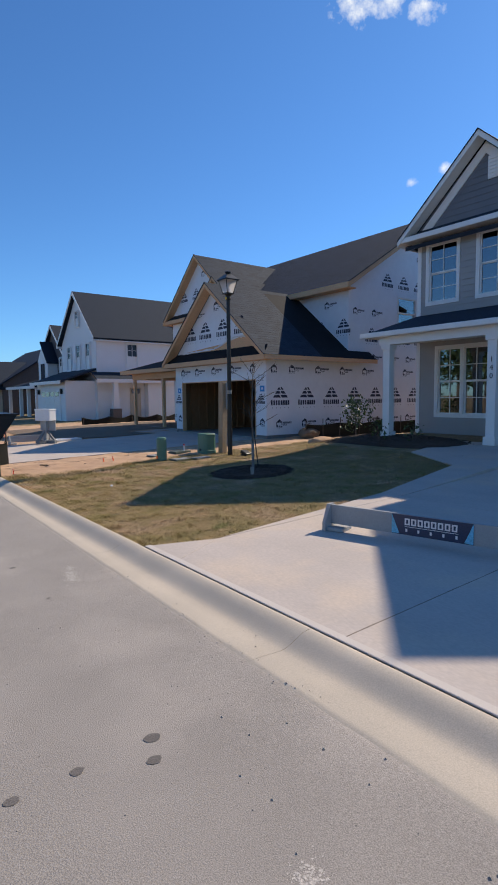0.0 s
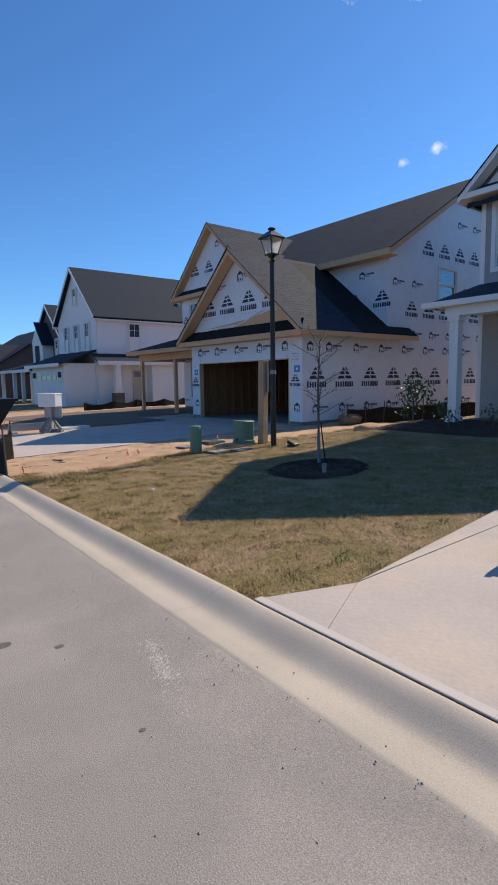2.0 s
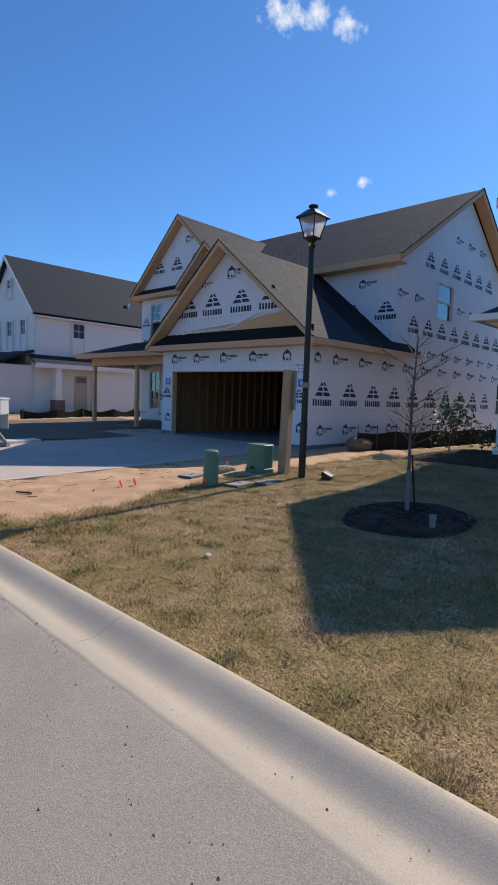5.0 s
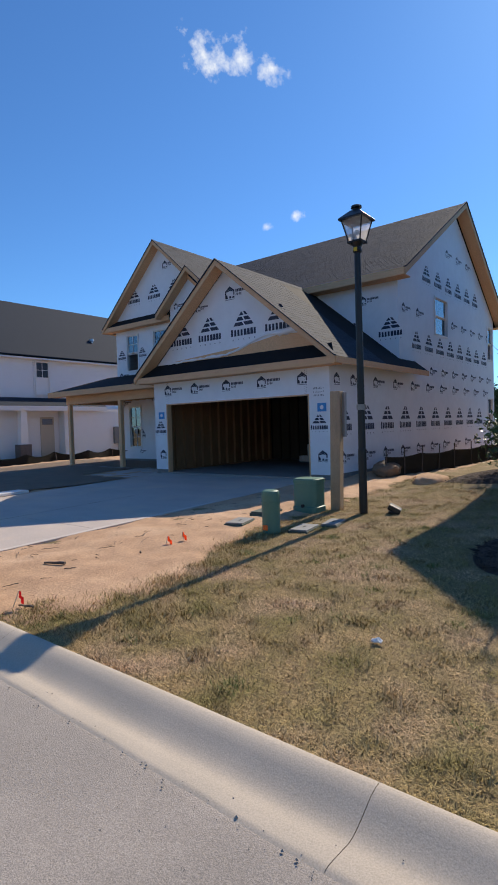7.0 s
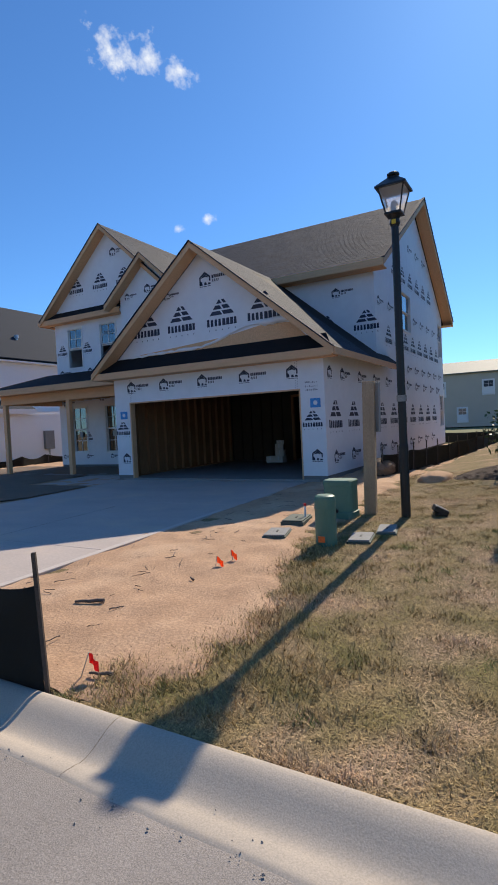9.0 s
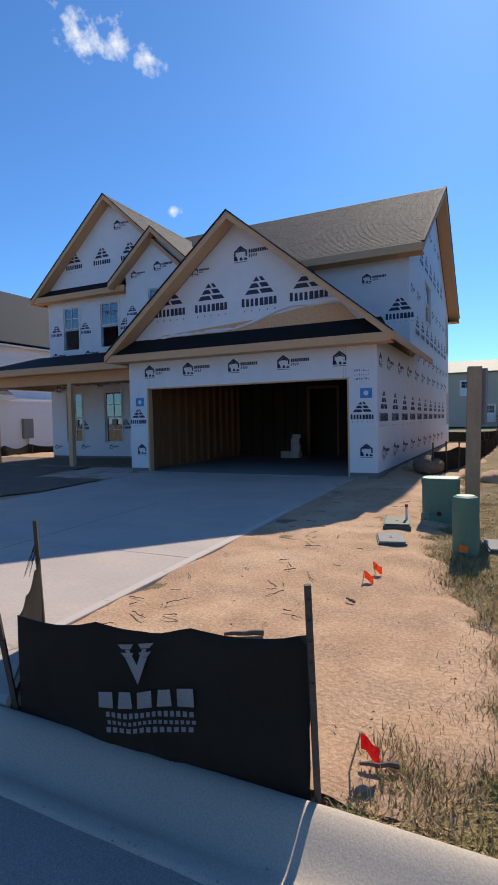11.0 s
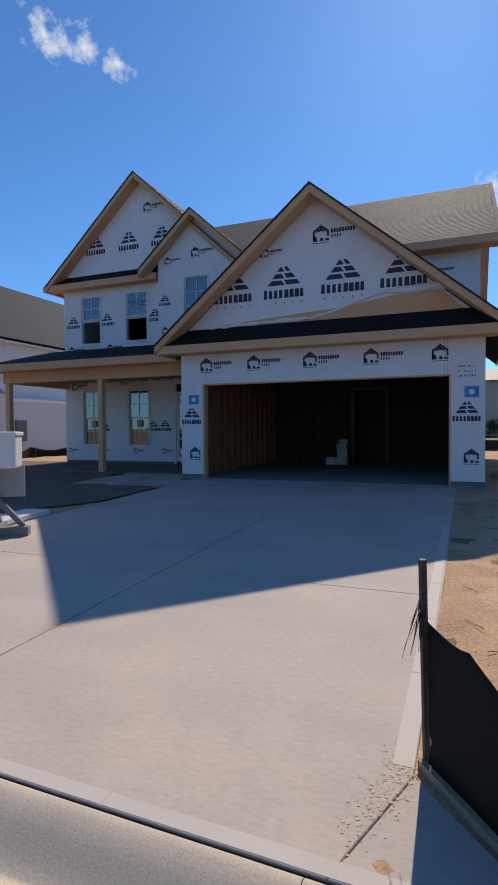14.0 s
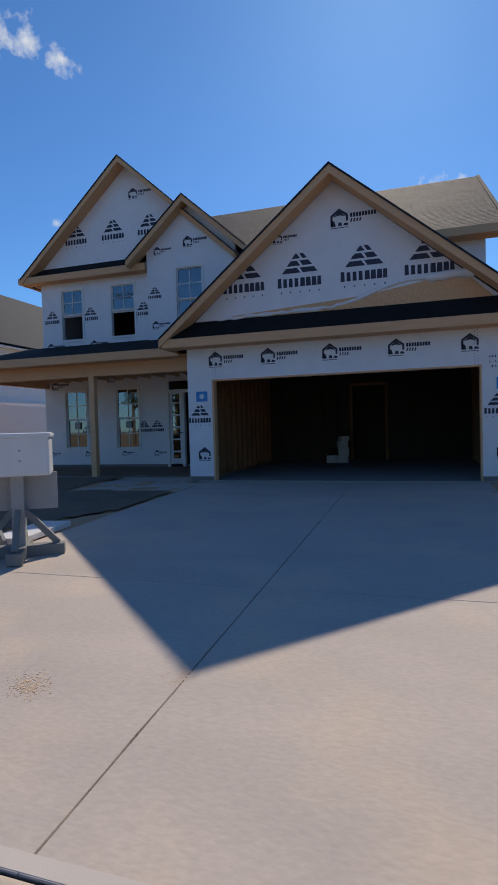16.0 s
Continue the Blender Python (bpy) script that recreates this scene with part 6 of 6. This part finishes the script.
def low_barrier(x, y, rz, length, label, sign):
    z = gz(x, y) + 0.022
    t = thing("low_barrier", x, y, z, label, "barrier", "low driveway barriers")
    m = pose(x, y, z, 0, 0, rz)
    part("beam", soften(box(B(), 0, length, -0.02, 0.02, 0.07, 0.30, m), 0.006), M_LIGHTGREY, t)
    for u in (0.0, length - 0.05):
        part("end_board", prism(B(), [m @ Vector((u, -0.16, 0)), m @ Vector((u, 0.16, 0)), m @ Vector((u, 0.16, 0.1)), m @ Vector((u, 0.05, 0.31)), m @ Vector((u, -0.05, 0.31)), m @ Vector((u, -0.16, 0.1))], m.to_3x3() @ Vector((0.05 if u else -0.04, 0, 0))), M_LIGHTGREY, t)
        part("end_foot", soften(box(B(), u, u + (-0.2 if u else 0.2), -0.12, 0.12, 0, 0.045, m) if not u else box(B(), u - 0.2, u, -0.12, 0.12, 0, 0.045, m), 0.006), M_LIGHTGREY, t)
    if sign:
        s = part("sign", box(B(), 0.78, 1.66, -0.028, -0.0205, 0.075, 0.295, m), M_NAVY, t, "navy sign board with pale word bars")
        for u, d in ((0.78, 1), (1.66, -1)):
            bm = B()
            bm.faces.new([bm.verts.new(m @ Vector(p)) for p in ((u, -0.031, 0.295), (u + d * 0.09, -0.031, 0.085), (u, -0.031, 0.08))][::d])
            part("sign_corner", bm, M_TEAL, s)
        bm = B()
        xx = 0.93
        for k in range(8):
            w = 0.058
            for q in ((0, 0.018, 0.185, 0.26), (w - 0.018, w, 0.185, 0.26), (0.018, w - 0.018, 0.185, 0.20), (0.018, w - 0.018, 0.245, 0.26)):
                quad(bm, *[m @ Vector(p) for p in ((xx + q[0], -0.031, q[2]), (xx + q[1], -0.031, q[2]), (xx + q[1], -0.031, q[3]), (xx + q[0], -0.031, q[3]))])
            xx += 0.073
        part("word_bar", bm, M_PVC, s)
        bm = B()
        quad(bm, *[m @ Vector(p) for p in ((0.93, -0.031, 0.165), (1.51, -0.031, 0.165), (1.51, -0.031, 0.171), (0.93, -0.031, 0.171))])
        for k in range(5):
            u = 0.94 + k * 0.135
            quad(bm, *[m @ Vector(p) for p in ((u, -0.031, 0.11), (u + 0.022, -0.031, 0.11), (u + 0.022, -0.031, 0.145), (u, -0.031, 0.145))])
        part("small_print", bm, M_PVC, s)
    return t


low_barrier(4.72, 4.5, -76.5, 3.4, "grey timber barrier with navy sign across the driveway", True)
low_barrier(4.9, 20.2, 0, -1.2 + 2.6, "plain grey timber barrier lying by the driveway", False)


def dumpster():
    x0, y0 = 4.0, 23.2
    z = gz(x0, y0)
    t = thing("dumpster", 4.5, 25, z, "large dark steel dumpster with sloped end", "dumpster")
    ring = [(3.4, y0, z + 0.1), (5.35, y0, z + 0.1), (5.95, y0, z + 1.0), (3.4, y0, z + 1.0)]
    part("body", prism(B(), ring, (0, 4.2, 0)), M_BLACK, t, "dark painted steel")
    part("rim", box(B(), 3.36, 6.02, y0 - 0.05, y0 + 4.25, z + 0.98, z + 1.06), M_BLACK, t)
    for k in range(5):
        part("rib", box(B(), 3.6 + k * 0.38, 3.66 + k * 0.38, y0 - 0.04, y0, z + 0.12, z + 0.98), M_BLACK, t)
    part("skid", box(B(), 3.5, 5.3, y0, y0 + 4.2, z, z + 0.1), M_STAKE, t)


dumpster()
# cartons in the garage
for i, (x, y, zz, w) in enumerate(((16.6, 17.75, 0.2, 0.3), (16.6, 18.07, 0.2, 0.28), (16.62, 17.75, 0.4, 0.28), (16.6, 17.77, 0.6, 0.26), (16.6, 17.73, 0.8, 0.24))):
    b = thing("carton", x, y, zz, "small pale carton stacked on the garage slab", "box", "cartons in the garage")
    part("carton_body", soften(box(B(), -w / 2, w / 2, -w / 2, w / 2, 0, 0.2 if i < 4 else 0.12, pose(x, y, zz, 0, 0, i * 7)), 0.006), M_BOXTAN, b)
    part("tape", box(B(), -w / 2 - 0.002, w / 2 + 0.002, -0.02, 0.02, 0.08, 0.205 if i < 4 else 0.125, pose(x, y, zz, 0, 0, i * 7)), M_PVC, b)
# fragment of litter on the lawn
bm = B()
bmesh.ops.create_icosphere(bm, subdivisions=2, radius=1)
for v in bm.verts:
    n = 1 + 0.5 * noise.noise(v.co * 2.2)
    v.co = Vector((4.03 + v.co.x * 0.03 * n, 9.44 + v.co.y * 0.04 * n, gz(4.03, 9.44) + 0.02 + v.co.z * (0.012 + 0.03 * noise.noise(v.co * 3))))
tagged(part("paper_litter", bm, M_PVC), "crumpled white paper lying on the grass", "litter")


def stick(x, y, l, r, rz, mat=M_BARK, bend=0.1):
    z = gz(x, y) + 0.02 + r * 0.7
    bm = B()
    p = None
    for k in range(5):
        q = Vector((x + l * (k / 4 - 0.5) * math.cos(rz) + bend * l * 0.3 * math.sin(k * 2.1), y + l * (k / 4 - 0.5) * math.sin(rz), z + 0.004 * (k % 2)))
        if p:
            tube(bm, p, q, r * (1 - 0.1 * k), r * (0.9 - 0.1 * k), 6)
        p = q
    return tagged(part("stick", bm, mat), "dry brown stick lying on the sand", "stick", "sticks on the sand")


stick(4.0, 13.38, 0.26, 0.022, 2.05, bend=0.03)
stick(3.98, 13.05, 0.12, 0.008, -0.6)
stick(4.85, 12.9, 0.10, 0.014, 0.9)
stick(3.05, 12.3, 0.16, 0.014, 1.9)
rnd = random.Random(21)
for k in range(80):
    x, y = 3.2 + 7.5 * rnd.random() ** 1.2, 12.9 + 1.6 * rnd.random()
    stick(x, y, 0.06 + 0.16 * rnd.random(), 0.003 + 0.003 * rnd.random() ** 2, rnd.random() * 6.28, bend=0.12)
for k in range(30):
    x, y = 6.5 + 5.0 * rnd.random(), 20.4 + 5.5 * rnd.random()
    stick(x, y, 0.08 + 0.2 * rnd.random(), 0.008, rnd.random() * 6.28, M_DIRT, bend=0.3)


# ---- fine ground cover ----
def scatter(name, n, place, shape, mat, label, category, seed):
    rnd = random.Random(seed)
    verts, faces = [], []
    for _ in range(n):
        p = place(rnd)
        if p is None:
            continue
        shape(rnd, p, verts, faces)
    me = bpy.data.meshes.new(name)
    me.from_pydata(verts, [], faces)
    me.materials.append(mat)
    return tagged(new(name, me), label, category, kind="stuff")


def on_lawn(rnd):
    x = 2.7 + 10.5 * rnd.random() ** 1.45
    y = 4.9 + 8.2 * rnd.random()
    if x < curb_x(y) + 0.015 or sand_edge(x, y) > 0.05 - 0.25 * rnd.random() ** 3:
        return None
    if ((x - 6.9) / 1.0) ** 2 + ((y - 8.85) / 0.8) ** 2 < 1 or (x > 10.7 and y < 11):
        return None
    if y < (5.44 - 0.36 * (x - 2.6) if x < 3.47 else 5.14 + max(0, x - 3.4) * 0.11):
        return None
    return x, y


def blade(rnd, p, verts, faces):
    x, y = p
    z = gz(x, y) - 0.012
    for _ in range(3):
        a, l, h = rnd.random() * 6.28, 0.018 + 0.05 * rnd.random(), (0.008 + 0.023 * rnd.random() ** 1.4) * (0.75 + 1.9 * max(0, noise.noise((x * 4.5, y * 4.5, 1))))
        w = 0.0034
        ox, oy = 0.02 * rnd.gauss(0, 1), 0.02 * rnd.gauss(0, 1)
        i = len(verts)
        verts.extend([(x + ox - w * math.sin(a), y + oy + w * math.cos(a), z), (x + ox + w * math.sin(a), y + oy - w * math.cos(a), z), (x + ox + l * math.cos(a), y + oy + l * math.sin(a), z + h)])
        faces.append((i, i + 1, i + 2))


scatter("lawn_grass", 150000, on_lawn, blade, M_BLADE, "short dry tan and green lawn grass", "grass", 31)


def green_spots(rnd):
    cx, cy = random.Random(rnd.randrange(70)).random(), random.Random(rnd.randrange(70) + 500).random()
    k = rnd.randrange(80)
    r2 = random.Random(900 + k)
    x, y = 2.8 + 6 * r2.random(), 5.2 + 7.2 * r2.random()
    x, y = x + 0.05 * rnd.gauss(0, 1), y + 0.05 * rnd.gauss(0, 1)
    if x < curb_x(y) + 0.03 or y < 5.5 or sand_edge(x, y) > 0.3:
        return None
    return x, y


def tall_blade(rnd, p, verts, faces):
    x, y = p
    z = gz(x, y) - 0.012
    a, l, h, w = rnd.random() * 6.28, 0.02 + 0.04 * rnd.random(), 0.014 + 0.034 * rnd.random(), 0.0032
    i = len(verts)
    verts.extend([(x - w * math.sin(a), y + w * math.cos(a), z), (x + w * math.sin(a), y - w * math.cos(a), z), (x + l * math.cos(a), y + l * math.sin(a), z + h)])
    faces.append((i, i + 1, i + 2))


scatter("green_tufts", 5000, green_spots, tall_blade, M_GREEN, "fresh green grass tufts in the dry lawn", "grass", 32)


def on_edge(rnd):
    x, y = 2.7 + 6.0 * rnd.random(), 11.2 + 1.8 * rnd.random()
    s = sand_edge(x, y)
    if not -0.45 < s < 0.12 or x < curb_x(y) + 0.03 or noise.noise((x * 2.5, y * 2.5, 7)) < -0.05:
        return None
    return x, y


scatter("edge_tufts", 9000, on_edge, tall_blade, M_BLADE, "longer dry grass fringe along the sand", "grass", 33)


def pebble(rnd, p, verts, faces):
    x, y = p[:2]
    z = p[2]
    r = 0.003 + 0.006 * rnd.random() ** 3
    i = len(verts)
    verts.extend([(x - r, y, z), (x, y - r, z), (x + r, y, z), (x, y + r, z), (x, y, z + r)])
    faces.extend([(i, i + 1, i + 4), (i + 1, i + 2, i + 4), (i + 2, i + 3, i + 4), (i + 3, i, i + 4)])


scatter("sand_crumbs", 1200, lambda r: (lambda x, y: (x, y, sand_z(x, y)) if sand_edge(x, y) > 0 else None)(2.8 + 7 * r.random(), 12.0 + 2.5 * r.random()), pebble, M_SAND, "loose sand crumbs and grit", "grit", 34)
scatter("road_grit", 700, lambda r: (0.2 + 2.3 * r.random(), -1 + 17 * r.random(), -0.121), pebble, M_ASPHALT, "fine grit on the asphalt", "grit", 35)


CLUMPS = [(3.42, 11.38, 0.12), (3.58, 11.12, 0.13), (3.3, 11.92, 0.12), (3.7, 11.88, 0.12), (4.3, 11.86, 0.10), (4.92, 11.78, 0.14), (2.98, 12.1, 0.10), (3.15, 12.2, 0.08), (5.7, 12.15, 0.14), (6.3, 12.25, 0.12), (4.1, 11.7, 0.14)]


def in_clump(rnd):
    x, y, spread = rnd.choice(CLUMPS)
    x, y = x + 1.5 * spread * rnd.gauss(0, 1), y + spread * rnd.gauss(0, 1)
    return (x, y) if x > curb_x(y) + 0.06 else None


def long_blade(rnd, p, verts, faces):
    x, y = p
    z = gz(x, y) - 0.01
    a, l, h, w = rnd.random() * 6.28, 0.03 + 0.05 * rnd.random(), 0.012 + 0.055 * rnd.random(), 0.004
    i = len(verts)
    verts.extend([(x - w * math.sin(a), y + w * math.cos(a), z), (x + w * math.sin(a), y - w * math.cos(a), z), (x + l * math.cos(a), y + l * math.sin(a), z + h)])
    faces.append((i, i + 1, i + 2))


scatter("grass_clumps", 9000, in_clump, long_blade, M_BLADE, "overgrown dry clumps of grass at the sand's edge", "grass", 41)


def fleck(rnd, p, verts, faces):
    x, y, z = p
    r, n = 0.002 + 0.006 * rnd.random() ** 2, 5
    i = len(verts)
    verts.extend([(x + r * (0.6 + 0.6 * rnd.random()) * math.cos(6.2832 * k / n), y + r * (0.6 + 0.6 * rnd.random()) * math.sin(6.2832 * k / n), z) for k in range(n)])
    faces.append(tuple(range(i, i + n)))


def streaks(z, spread, *lines):
    """Random points gathered about short lines (x, y) to (x, y)."""
    def place(rnd):
        xa, ya, xb, yb = rnd.choice(lines)
        f = rnd.random()
        x, y = xa + (xb - xa) * f + spread * rnd.gauss(0, 1), ya + (yb - ya) * f + spread * rnd.gauss(0, 1)
        return x, y, z(x, y)
    return place


road_z = lambda x, y: -0.125 + 0.010 * (1 - ((x + 2) / 4.3) ** 2) + 0.0007
slab_z = lambda x, y: gz(x, y) + 0.0215
scatter("road_scuffs", 1500, streaks(road_z, 0.035, (1.85, 5.5, 1.62, 4.65), (1.84, 5.45, 1.72, 4.95), (1.8, 5.3, 1.7, 5.0), (1.28, 1.32, 1.22, 1.26), (1.6, 9.0, 1.72, 8.9)), fleck, M_SCUFF, "chalky scuff flecks on the asphalt", "scuff", 42)
scatter("sand_spill", 900, streaks(slab_z, 0.045, (3.70, 17.60, 3.86, 17.78), (3.72, 17.66, 3.84, 17.72), (4.0, 16.98, 4.14, 16.97), (3.3, 14.68, 3.5, 14.70), (3.0, 14.80, 3.3, 14.70)), fleck, M_SPILL, "thin orange sand spilled on the driveway", "sand", 43)
scatter("gutter_grit", 160, streaks(lambda x, y: -0.117, 0.03, (2.05, 2.0, 2.12, 5.0), (2.2, 8.5, 2.3, 11.5), (2.33, 12.0, 2.40, 15.0)), pebble, M_ASPHALT, "crumbled asphalt grit along the gutter edge", "grit", 44)


def road_mark(x, y, rx, ry, mat, label, seed):
    rnd = random.Random(seed)
    bm = B()
    zf = lambda px: -0.125 + 0.010 * (1 - ((px + 2) / 4.3) ** 2) + 0.0026
    c = bm.verts.new((x, y, zf(x)))
    ring = []
    for i in range(22):
        a = 6.2832 * i / 22
        f = 0.85 + 0.22 * rnd.random()
        px, py = x + rx * f * math.cos(a), y + ry * f * math.sin(a)
        ring.append(bm.verts.new((px, py, zf(px))))
    for i in range(22):
        bm.faces.new((c, ring[i], ring[(i + 1) % 22]))
    tagged(part("road_stain", bm, mat), label, "stain", kind="structure")


for i, (x, y, r) in enumerate(((1.19, 2.38, 0.045), (1.12, 2.22, 0.04), (0.8, 2.37, 0.035), (0.51, 2.36, 0.035), (1.1, 6.02, 0.05), (1.37, 5.77, 0.03), (1.39, 4.68, 0.018))):
    road_mark(x, y, r, r * 0.8, M_STAIN, "small dark oil stain on the asphalt", i)
